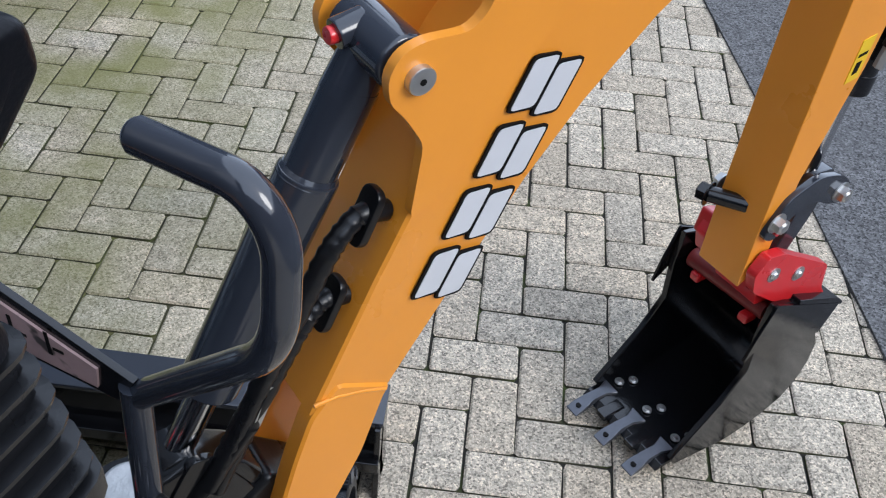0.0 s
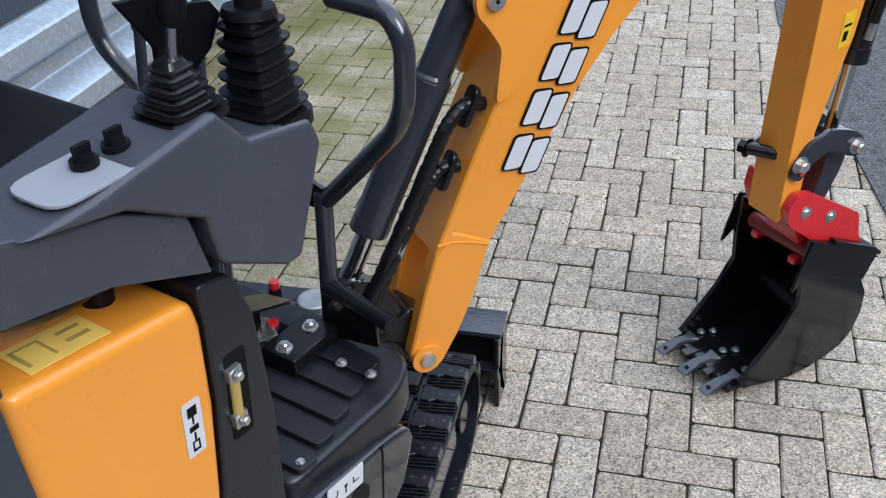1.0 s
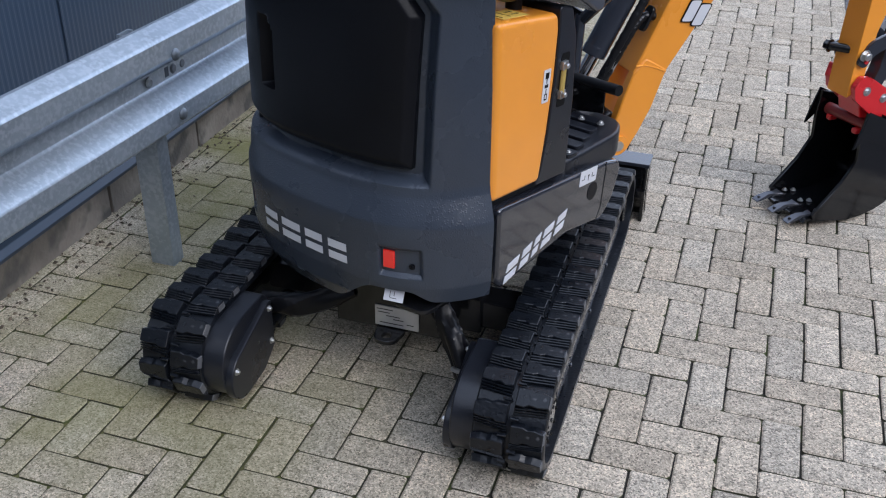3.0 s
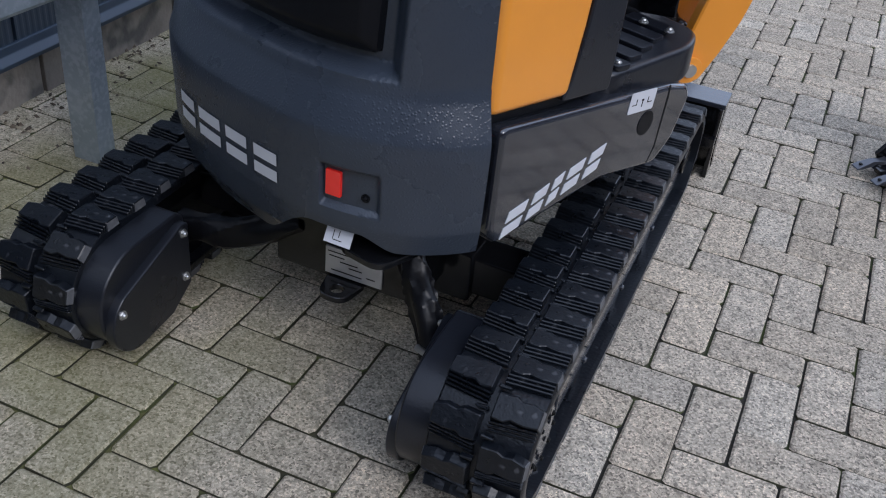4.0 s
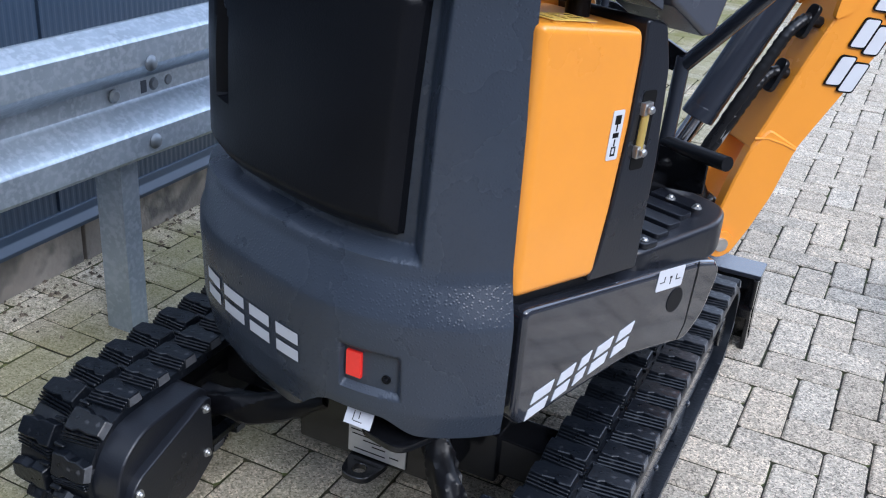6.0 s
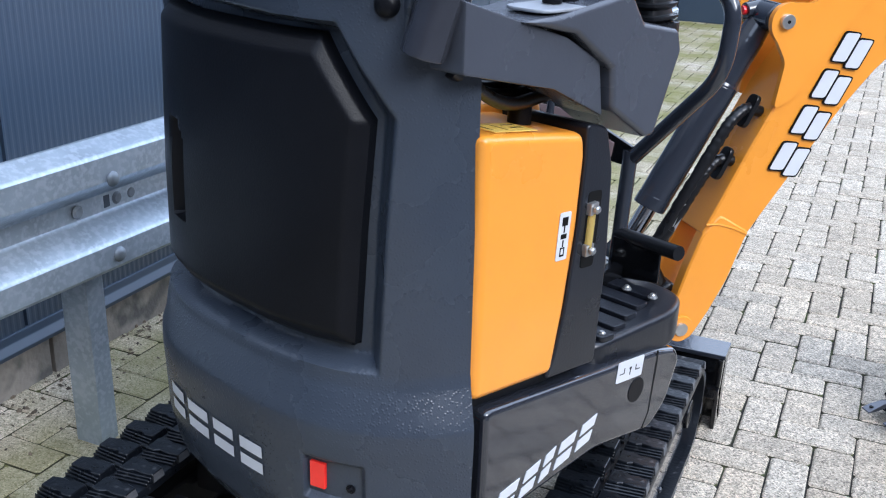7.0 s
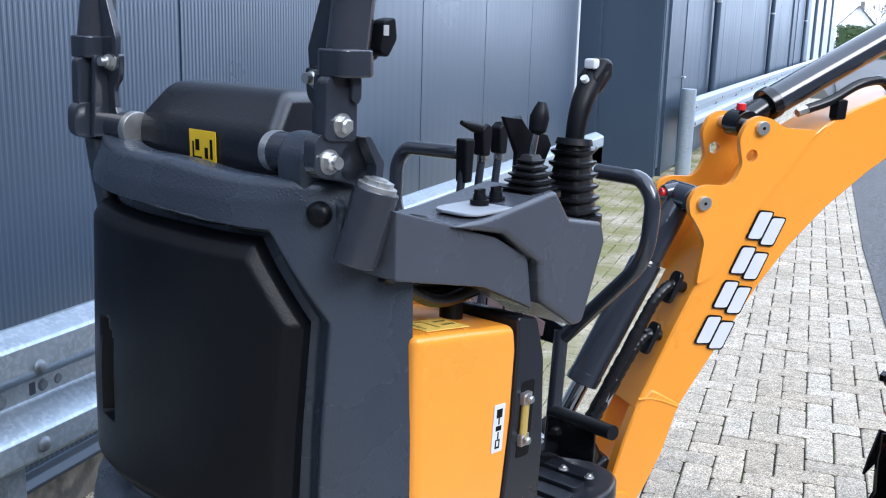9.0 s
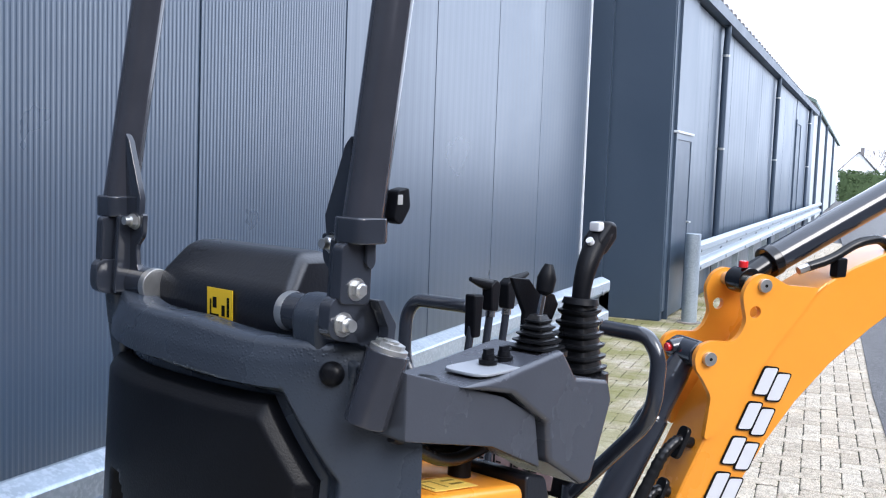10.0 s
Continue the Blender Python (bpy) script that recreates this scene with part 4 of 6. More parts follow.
# -- right control console on its swing arm
PB, PT = Vector((0.442, -0.349, 1.224)), Vector((0.463, -0.328, 1.33))
PA = (PT - PB).normalized()
up_("pivot_tube", bevel(rod(B(), PB, PT, 0.0325, segs=32), 0.003), STEELGREY, "charcoal pivot tube")
bm = rod(B(), PT, PT + PA * 0.006, 0.028, segs=26)
rod(bm, PT + PA * 0.006, PT + PA * 0.013, 0.022, segs=8)
rod(bm, PT + PA * 0.013, PT + PA * 0.016, 0.012, segs=16)
up_("nut", bm, ZINC, "zinc pivot nut")
co_ = moved((0.006, -0.022, -0.006))
arm = [(-0.3, 1.309), (-0.07, 1.24), (0.02, 1.195), (0.04, 1.1), (-0.095, 1.162), (-0.3, 1.208)]
co_("console_arm", bevel(prism(B(), arm, 0.408, 0.49, "x"), 0.005, 2), CONSOLE, "welded charcoal swing arm")
cover = [(-0.19, 1.272), (-0.1, 1.277), (0.045, 1.296), (0.075, 1.3), (0.118, 1.248), (0.225, 1.228), (0.24, 1.19), (0.178, 1.048), (0.15, 1.05), (0.046, 1.112), (0.036, 1.18), (-0.065, 1.245)]
bm = prism(B(), cover, 0.352, 0.505, "x")
bevel(bm, 0.01, 3, 30)
cons = co_("console", bm, CONSOLE, "charcoal moulded control console", smooth=50)
bm = prism(B(), rounded([(0.41, -0.14), (0.497, -0.14), (0.499, -0.0), (0.41, 0.025)], 0.03), 1.279, 1.2845, "z")
co_("panel_top", bevel(bm, 0.002), PANELTOP, "silver control panel", cons)
for f in (-0.064, -0.022):
    bm = rod(B(), (0.45, f, 1.286), (0.45, f, 1.293), 0.0155, segs=20)
    rod(bm, (0.45, f, 1.293), (0.45, f, 1.302), 0.011, 0.01, segs=16)
    box(bm, (0.4465, f - 0.01, 1.302), (0.4535, f + 0.01, 1.31))
    co_("knob", bm, PLASTIC, "black rotary knob", cons)
bm = lathe(B(), [(0.018, 0), (0.018, 0.008), (0.012, 0.012)], (0.44, -0.2, 1.272), (0, 0.2, 1), 20)
co_("cap", bm, PLASTIC, "black oval cap", cons)


def bellows(c, axis, r0, r1, h, folds, name, parent):
    prof = [(r0 * 1.02, 0), (r0 * 1.02, h * 0.14)]
    for i in range(folds):
        t = (i + 0.5) / folds
        r = r0 + (r1 - r0) * t
        prof += [(r * 0.8, h * (0.14 + 0.8 * (t - 0.4 / folds))), (r * 0.98, h * (0.14 + 0.8 * (t - 0.08 / folds))), (r, h * (0.14 + 0.8 * (t + 0.14 / folds))), (r * 0.8, h * (0.14 + 0.8 * (t + 0.22 / folds)))]
    prof += [(r1 * 0.7, h)]
    return (co_ if parent is cons else up_)(name, lathe(B(), prof, c, axis, 32, 5.0), MATTE, "black rubber bellows", parent, smooth=30)


bellows((0.452, 0.2, 1.215), (0.0, -0.02, 1.0), 0.046, 0.032, 0.155, 6, "bellows", cons)
line = path_of([(0.455, 0.193, 1.36), (0.455, 0.198, 1.4), (0.455, 0.212, 1.437), (0.452, 0.24, 1.468), (0.45, 0.266, 1.488)], 0.03)
stick = co_("joystick", tube(B(), line, [0.0165 + 0.006 * i / len(line) for i in range(len(line))], 18, dome=True), PLASTIC, "black joystick with a hooked grip", cons)
bm = rod(B(), (0.455, 0.194, 1.362), (0.455, 0.195, 1.373), 0.034, 0.031, segs=22)
co_("collar", bm, PLASTIC, "", stick)
bm = bevel(prism(B(), [(0.222, 1.45), (0.25, 1.448), (0.288, 1.478), (0.285, 1.508), (0.262, 1.512), (0.226, 1.48)], 0.43, 0.472, "x"), 0.01, 4)
co_("grip_head", bm, PLASTIC, "", stick)
bm = bevel(box(B(), (0.442, 0.23, 1.492), (0.464, 0.25, 1.51)), 0.004)
rod(bm, (0.456, 0.218, 1.472), (0.456, 0.212, 1.478), 0.007)
co_("buttons", bm, WHITE, "white thumb buttons", stick)
bellows((0.452, 0.068, 1.284), (0.0, 0.0, 1), 0.043, 0.018, 0.07, 5, "bellows", cons)
lev = co_("lever", tube(B(), [Vector((0.452, 0.07, 1.345)), Vector((0.454, 0.08, 1.4))], 0.006), CHROME, "chrome lever with a black knob", cons)
bm = lathe(B(), [(0.006, 0), (0.015, 0.008), (0.017, 0.03), (0.012, 0.045), (0.007, 0.055)], (0.454, 0.079, 1.386), (0.05, 0.15, 1), 18)
co_("lever_knob", bm, PLASTIC, "black lever knob", lev)
bm = bevel(prism(B(), [(0.047, 1.415), (0.1, 1.409), (0.12, 1.39), (0.18, 1.376), (0.194, 1.356), (0.17, 1.32), (0.12, 1.29), (0.085, 1.3), (0.088, 1.35)], 0.4, 0.409, "x"), 0.003)
co_("guard_flap", bm, PLASTIC, "black lever guard", cons)
# hose bundle and wiring under the console
for i in range(4):
    a = 0.36 + 0.03 * i
    up_("hose", tube(B(), path_of([(a, -0.3, 1.2), (a - 0.02, -0.15, 1.15 - 0.01 * i), (a - 0.03, 0.0, 1.13), (a - 0.05, 0.1, 1.1)], 0.06), 0.011, 10), MATTE, "black hose under the console")
up_("spring", tube(B(), [Vector((0.42 + 0.014 * math.cos(t * 0.8), -0.27 + 0.0011 * t, 1.19 + 0.014 * math.sin(t * 0.8))) for t in range(60)], 0.0025, 6), BLACK, "black coil spring")

# left console, mostly hidden
cl = up_("console", bevel(prism(B(), [(-0.3, 1.3), (0.06, 1.29), (0.22, 1.22), (0.16, 1.06), (-0.3, 1.2)], -0.29, -0.17, "x"), 0.015, 3), CHARCOAL, "charcoal left control console")
bellows((-0.225, 0.19, 1.23), (0, 0.4, 1.0), 0.048, 0.028, 0.14, 5, "bellows", cl)
st2 = up_("joystick", tube(B(), path_of([(-0.22, 0.25, 1.36), (-0.215, 0.27, 1.42), (-0.21, 0.33, 1.49)], 0.03), 0.018), PLASTIC, "black joystick", cl)
up_("grip_head", bevel(box(B(), (-0.232, 0.305, 1.47), (-0.19, 0.36, 1.515)), 0.014, 4), PLASTIC, "", st2)
up_("buttons", box(B(), (-0.22, 0.3, 1.495), (-0.2, 0.308, 1.508)), WHITE, "white thumb button", st2)

# -- travel levers at the front of the floor
for r, f, kind in ((0.13, 0.278, 0), (0.13, 0.337, 1), (0.13, 0.395, 2)):
    lv = up_("travel_lever", tube(B(), path_of([(r, f - 0.07, 0.75), (r, f - 0.03, 1.1), (r, f, 1.29)], 0.05), 0.0085), CHARCOAL, "charcoal travel lever")
    if kind == 0:
        up_("handle", bevel(prism(B(), [(f - 0.012, 1.238), (f + 0.012, 1.238), (f + 0.019, 1.328), (f - 0.014, 1.33)], r - 0.014, r + 0.014, "x"), 0.005, 3), PLASTIC, "black flat hand grip", lv)
    else:
        o = -1 if kind == 1 else 1
        up_("handle", bevel(prism(B(), rounded([(f - 0.013, 1.29), (f + 0.011, 1.288), (f + 0.017, 1.348), (f + 0.003, 1.358), (f - 0.016, 1.346)], 0.006), r - 0.014, r + 0.014, "x"), 0.004, 3), PLASTIC, "black hand grip", lv)
        up_("prong", tube(B(), [Vector((r, f, 1.344)), Vector((r, f + o * 0.035, 1.352)), Vector((r, f + o * 0.072, 1.362))], [0.013, 0.011, 0.005], 12), PLASTIC, "", lv)
        up_("boot_ring", rod(B(), (r, f - 0.001, 1.276), (r, f, 1.29), 0.0105), CHROME, "", lv)

# -- floor plate with ribs
floor_poly = rounded([(-0.26, 0.1), (0.465, 0.1), (0.478, 0.37), (0.44, 0.455), (0.3, 0.47), (-0.1, 0.47), (-0.26, 0.4)], 0.04, 5)
fl = up_("floor_step", bevel(prism(B(), floor_poly, 0.55, 0.632, "z"), 0.012, 3), COVER, "black moulded floor step")
for i in range(5):
    f = 0.15 + 0.058 * i
    up_("rib", bevel(prism(B(), rounded([(0.17, f - 0.02), (0.462 - 0.012 * i, f - 0.02), (0.468 - 0.014 * i, f + 0.02), (0.17, f + 0.02)], 0.01), 0.63, 0.642, "z"), 0.003), COVER, "raised tread rib", fl)
for p in ((0.42, 0.367, 0.642), (0.45, 0.146, 0.638), (0.358, 0.364, 0.642)):
    up_("bolt", hexbolt(B(), p, (0, 0, 1), 0.0078, 0.006), ZINC, "zinc bolt", fl)
up_("frame", bevel(prism(B(), [(-0.27, -0.3), (0.44, -0.3), (0.44, 0.3), (0.3, 0.44), (0.05, 0.46), (-0.27, 0.3)], 0.4, 0.56, "z"), 0.01), BLACK, "black slew frame")

# -- front grab rails
gr_ = moved((0.022, -0.035, -0.012))
for sgn in (1, -1):
    def gx(r):
        return r if sgn > 0 else 0.225 - r
    pts = [(gx(0.325) if sgn > 0 else gx(0.275), 0.485, 1.282), (gx(0.43), 0.48, 1.28), (gx(0.458), 0.478, 1.24), (gx(0.456), 0.47, 1.12), (gx(0.25), 0.505, 0.905)]
    gr = gr_("grab_rail", tube(B(), path_of(pts, 0.055, 8), 0.0165, 18, dome=True), CHARCOAL, "bent charcoal grab rail")
    gr_("post", tube(B(), [Vector((gx(0.245), 0.503, 0.92)), Vector((gx(0.247), 0.48, 0.63))], 0.0165, 16), CHARCOAL, "", gr)
    gr_("rest_bar", tube(B(), [Vector((gx(0.247), 0.485, 0.735)), Vector((gx(0.43), 0.432, 0.754))], 0.0158, 18), MATTE, "black rubber foot bar", gr)
    gr_("rest_plate", bevel(prism(B(), [(gx(0.25), 0.64), (gx(0.37), 0.66), (gx(0.37), 0.735), (gx(0.25), 0.735)], 0.46, 0.468, "y"), 0.002), BLACK, "", gr)
pl = gr_("sign_plate", bevel(prism(B(), [(0.0, 0.895), (0.24, 0.885), (0.25, 0.93), (0.06, 0.995), (-0.05, 0.995), (-0.05, 0.93)], 0.497, 0.507, "y"), 0.002), BLACK, "black plate joining the grab rails")
gr_("label", prism(B(), [(0.03, 0.905), (0.2, 0.898), (0.205, 0.93), (0.05, 0.98), (-0.03, 0.98), (-0.03, 0.94)], 0.494, 0.497, "y"), PINK, "worn pale pictogram label", pl)
for x in (-0.01, 0.04, 0.09, 0.14):
    gr_("print", box(B(), (x, 0.4932, 0.92), (x + 0.005, 0.494, 0.955)), INK, "", pl)
    gr_("print", box(B(), (x + 0.008, 0.4932, 0.93), (x + 0.022, 0.494, 0.934)), INK, "", pl)
# pedals
for x, a in ((0.17, 12), (0.03, 8)):
    m = MU @ pose(x, 0.36, 0.7, -28, 0, a)
    pd = part("pedal", bevel(prism(B(), rounded([(-0.04, -0.09), (0.04, -0.09), (0.035, 0.08), (-0.035, 0.08)], 0.015), 0, 0.006, "z"), 0.002), BLACK, digger, "black folded pedal plate", m)
    part("pedal_edge", bevel(box(B(), (-0.04, -0.1, -0.02), (0.04, -0.085, 0.02)), 0.004), BLACK, pd, "", m)
    part("pedal_stem", tube(B(), [Vector((0, 0, -0.01)), Vector((0, 0.03, -0.08))], 0.01), BLACK, pd, "", m)
mt = up_("pedal_mount", bbox((0.23, 0.3, 0.632), (0.31, 0.42, 0.67), 0.006), BLACK, "black bolted pedal mount")
for f in (0.32, 0.39):
    up_("bolt", hexbolt(B(), (0.27, f, 0.67), (0, 0, 1), 0.011, 0.01), ZINC, "", mt)

# -- boom (x along the boom, y to its left, z up)
BW = 0.15
low = [(0.036, 0.415), (0.072, 0.478), (0.108, 0.565), (0.136, 0.675), (0.178, 0.748), (0.25, 0.87), (0.32, 0.985), (0.392, 1.083), (0.482, 1.178), (0.59, 1.265), (0.68, 1.325), (0.82, 1.39), (0.95, 1.425), (1.04, 1.43)]
high = [(1.06, 1.5), (0.95, 1.535), (0.8, 1.52), (0.63, 1.468), (0.52, 1.425), (0.42, 1.37), (0.33, 1.29), (0.24, 1.17), (0.165, 1.04), (0.105, 0.9), (0.05, 0.76), (0.022, 0.69)]
foot = [(0.0, 0.61), (-0.02, 0.52), (-0.034, 0.455), (-0.022, 0.42), (0.005, 0.41)]
bm = prism(B(), low[3:] + high, 0.004, BW - 0.004, "y")
bevel(bm, 0.004, 1, 60)
boom = bo_("boom", bm, ORANGE, "orange welded box boom", smooth=14)
for y in (0.0, BW - 0.035):
    bm = prism(B(), rounded(low[:4] + [(0.145, 0.69)] + [(0.06, 0.74), (0.022, 0.69)] + foot, 0.012, 2), y, y + 0.035, "y")
    bevel(bm, 0.004, 1, 50)
    bo_("foot_plate", bm, ORANGE, "orange boom foot", boom, smooth=22)
    yy = y - 0.01 if y == 0 else y + 0.035
    bo_("foot_boss", bevel(rod(B(), (0, yy, 0.447), (0, yy + 0.01, 0.447), 0.033, segs=30), 0.003), ORANGE, "", boom)
bo_("pin", bevel(rod(B(), (0, -0.017, 0.447), (0, BW + 0.01, 0.447), 0.0165, segs=26), 0.002), ZINC, "steel foot pin", boom)
# raised edge plate along the upper rim and ears for the cylinders
ear = [(0.14, 1.0), (0.148, 1.11), (0.118, 1.158), (0.1, 1.178), (0.094, 1.212), (0.108, 1.238), (0.135, 1.247), (0.192, 1.243), (0.212, 1.262), (0.224, 1.296), (0.214, 1.326), (0.206, 1.36), (0.222, 1.396), (0.252, 1.412), (0.285, 1.405), (0.325, 1.382), (0.42, 1.375), (0.36, 1.29), (0.27, 1.17), (0.18, 1.02)]


def holed(outline, c, r, y0, y1):
    """A plate in the fore-and-aft plane with a round hole through it."""
    bm = B()
    hole = [(c[0] + r * math.cos(a), c[1] + r * math.sin(a)) for a in [2 * math.pi * k / 24 for k in range(24)]]
    for loop in (outline, hole):
        vs = [bm.verts.new((p[0], y0, p[1])) for p in loop]
        for a, b in zip(vs, vs[1:] + vs[:1]):
            bm.edges.new((a, b))
    bmesh.ops.triangle_fill(bm, use_beauty=True, edges=bm.edges[:])
    got = bmesh.ops.extrude_face_region(bm, geom=bm.faces[:])
    bmesh.ops.translate(bm, verts=[g for g in got["geom"] if isinstance(g, bmesh.types.BMVert)], vec=(0, y1 - y0, 0))
    return bm


for y in (-0.006, BW - 0.008):
    bo_("ear_plate", holed(rounded(ear, 0.014, 3), (0.245, 1.316), 0.015, y, y + 0.014), ORANGE, "orange cylinder ear", boom, smooth=22)
for s, z in ((0.131, 1.204), (0.261, 1.382)):
    p = bo_("pin", bevel(rod(B(), (s, -0.016, z), (s, BW + 0.016, z), 0.017, segs=26), 0.002), ZINC, "bright steel pin", boom)
    bo_("pin_mark", rod(B(), (s, -0.0168, z), (s, -0.0155, z), 0.004, segs=12), INK, "", p)
# weld seam rib across the foot joint
bo_("weld", tube(B(), [Vector((0.026, 0.001, 0.717)), Vector((0.06, 0.001, 0.716)), Vector((0.1, 0.001, 0.703)), Vector((0.136, 0.001, 0.686))], 0.0032, 8), ORANGE, "orange weld bead", boom)
bo_("weld", tube(B(), [Vector((0.165, -0.001, 1.03)), Vector((0.2, -0.001, 1.12)), Vector((0.27, -0.001, 1.22)), Vector((0.36, -0.001, 1.32)), Vector((0.44, -0.001, 1.385))], 0.004, 8), ORANGE, "orange weld bead", boom)
# plain white blocks with a black rim in place of the wordmark, running up the boom
u = (Vector((0.297, 1.19)) - Vector((0.16, 0.85))).normalized()
v = Vector((0.088, -0.04)).normalized()
for t0, t1 in ((0.002, 0.072), (0.098, 0.166), (0.19, 0.258), (0.282, 0.352)):
    for w0, w1 in ((0.002, 0.0365), (0.0425, 0.077)):
        ax = Vector((0.16, 0.85)) + u * t0 + v * w0
        ln, wd = t1 - t0, w1 - w0
        lean = u * 0.012
        q = [ax, ax + v * wd + lean, ax + v * wd + u * ln + lean, ax + u * ln]
        rim = [q[0] - u * 0.004 - v * 0.004, q[1] - u * 0.004 + v * 0.004, q[2] + u * 0.004 + v * 0.004, q[3] + u * 0.004 - v * 0.004]
        bo_("mark_rim", prism(B(), rounded([tuple(p) for p in rim], 0.008, 2), -0.0012, 0.002, "y"), INK, "black rim of a wordmark bar", boom)
        bo_("mark", prism(B(), rounded([tuple(p) for p in q], 0.006, 2), -0.002, 0.002, "y"), WHITE, "white bar of a wordmark with black rim", boom)

# lift cylinder behind the boom
YC = 0.083
cyl = bo_("lift_cylinder", bevel(rod(B(), (-0.075, YC, 0.755), (0.056, YC, 1.043), 0.0385, segs=36), 0.003), CHARCOAL, "charcoal hydraulic lift cylinder")
bo_("weld", rod(B(), (0.053, YC, 1.037), (0.058, YC, 1.048), 0.0388, 0.034, segs=36), CHARCOAL, "", cyl)
bo_("cylinder_head", rod(B(), (0.056, YC, 1.043), (0.106, YC, 1.152), 0.033, segs=32), CHARCOAL, "", cyl)
bo_("cylinder_eye", bevel(rod(B(), (0.131, YC - 0.064, 1.206), (0.131, YC + 0.045, 1.206), 0.034, segs=32), 0.006, 3), CHARCOAL, "", cyl)
bo_("cylinder_neck", rod(B(), (0.1, YC, 1.14), (0.128, YC, 1.2), 0.033, 0.03, segs=28), CHARCOAL, "", cyl)
bo_("gland", bevel(rod(B(), (-0.082, YC, 0.74), (-0.068, YC, 0.77), 0.0395, segs=30), 0.004), CHARCOAL, "", cyl)
bo_("rod", rod(B(), (-0.128, YC, 0.64), (-0.075, YC, 0.755), 0.021, segs=24), CHROME, "chrome piston rod", cyl)
bo_("rod_eye", bevel(rod(B(), (-0.135, YC - 0.03, 0.62), (-0.135, YC + 0.03, 0.62), 0.034, segs=24), 0.004), BLACK, "", cyl)
bo_("grease_cap", bevel(rod(B(), (0.078, YC + 0.01, 1.215), (0.1, YC + 0.01, 1.215), 0.011, segs=14), 0.003), RED, "red plastic cap", cyl)
bo_("cap_guard", bevel(rod(B(), (0.088, YC + 0.01, 1.214), (0.125, YC + 0.01, 1.222), 0.019, segs=24), 0.003), CHARCOAL, "", cyl)
# sleeved hoses from the boom's rear plate down along the cylinder
for pts in ([(0.137, 0.984), (0.1, 0.996), (0.062, 0.965), (0.034, 0.905), (-0.022, 0.785), (-0.078, 0.665), (-0.11, 0.6)], [(0.087, 0.864), (0.052, 0.872), (0.022, 0.845), (-0.008, 0.785), (-0.06, 0.675), (-0.1, 0.59)]):
    yh = YC - 0.044
    line = path_of([(a, yh - 0.006 * (k > 1), b) for k, (a, b) in enumerate(pts)], 0.04, 8)
    h = bo_("hose", tube(B(), line, [0.0138 + 0.0012 * math.sin(2.4 * i) for i in range(len(line))], 14), MATTE, "black sleeved hydraulic hose")
    m = MB @ pose(pts[0][0] - 0.004, yh, pts[0][1] - 0.012, 0, 24)
    part("grommet", bevel(prism(B(), rounded([(-0.019, -0.04), (0.019, -0.04), (0.019, 0.04), (-0.019, 0.04)], 0.019, 6), -0.008, 0.004, "x"), 0.003), MATTE, h, "black rubber grommet", m)
bo_("hose_fitting", rod(B(), (-0.045, YC - 0.053, 0.70), (-0.02, YC - 0.053, 0.765), 0.011, segs=6), ZINC, "zinc hose fitting")
bo_("hose", tube(B(), path_of([(-0.15, YC - 0.04, 0.55), (-0.1, YC - 0.05, 0.62), (-0.05, YC - 0.055, 0.7)], 0.05), 0.013, 10), MATTE, "black hydraulic hose")

# arm cylinder on top of the boom
ac = bo_("arm_cylinder", rod(B(), (0.33, 0.075, 1.432), (0.86, 0.075, 1.72), 0.038, segs=28), CHARCOAL, "charcoal hydraulic arm cylinder")
bo_("cylinder_eye", bevel(rod(B(), (0.261, 0.045, 1.386), (0.261, 0.105, 1.386), 0.033, segs=26), 0.004), BLACK, "", ac)
bo_("cylinder_neck", rod(B(), (0.265, 0.075, 1.39), (0.335, 0.075, 1.435), 0.028, segs=22), BLACK, "", ac)
bo_("end_ring", bevel(rod(B(), (0.322, 0.075, 1.428), (0.345, 0.075, 1.44), 0.042, segs=28), 0.003), BLACK, "", ac)
bo_("rod", rod(B(), (0.86, 0.075, 1.72), (1.06, 0.075, 1.69), 0.019, segs=20), CHROME, "chrome piston rod", ac)
bo_("grease_cap", bevel(rod(B(), (0.247, 0.06, 1.418), (0.247, 0.06, 1.436), 0.011, segs=14), 0.003), RED, "red plastic cap", ac)
bo_("hose", tube(B(), path_of([(0.4, 0.02, 1.425), (0.46, 0.015, 1.445), (0.53, 0.01, 1.49), (0.6, 0.015, 1.5), (0.645, 0.03, 1.475)], 0.04, 7), 0.012, 10), MATTE, "black hydraulic hose over the boom")
bo_("hose_fitting", rod(B(), (0.375, 0.022, 1.415), (0.415, 0.019, 1.43), 0.011, segs=6), ZINC, "zinc hose fitting")
for s in (0.47, 0.63):
    bo_("hose_clip", bevel(box(B(), (s, 0.0, 1.4 + 0.4 * (s - 0.47)), (s + 0.03, 0.03, 1.45 + 0.25 * (s - 0.47))), 0.006), PLASTIC, "black hose clip")

# -- arm
bm = prism(B(), [(0.905, 0.47), (0.96, 0.5), (0.975, 0.7), (1.035, 0.92), (1.055, 1.1), (1.07, 1.45), (1.08, 1.66), (1.02, 1.7), (0.95, 1.62), (0.925, 1.3), (0.922, 1.1), (0.908, 0.6)], 0.024, 0.126, "y")
bevel(bm, 0.003, 2, 50)
arm_o = ar_("dipper_arm", bm, ORANGE, "orange box-section dipper arm")
ar_("pin", rod(B(), (0.99, -0.01, 1.47), (0.99, 0.16, 1.47), 0.022, segs=24), ZINC, "", arm_o)
d = ar_("label", prism(B(), [(0.99, 0.9), (1.02, 0.905), (1.025, 0.985), (0.995, 0.98)], 0.0225, 0.024, "y"), YELLOW, "yellow warning label", arm_o)
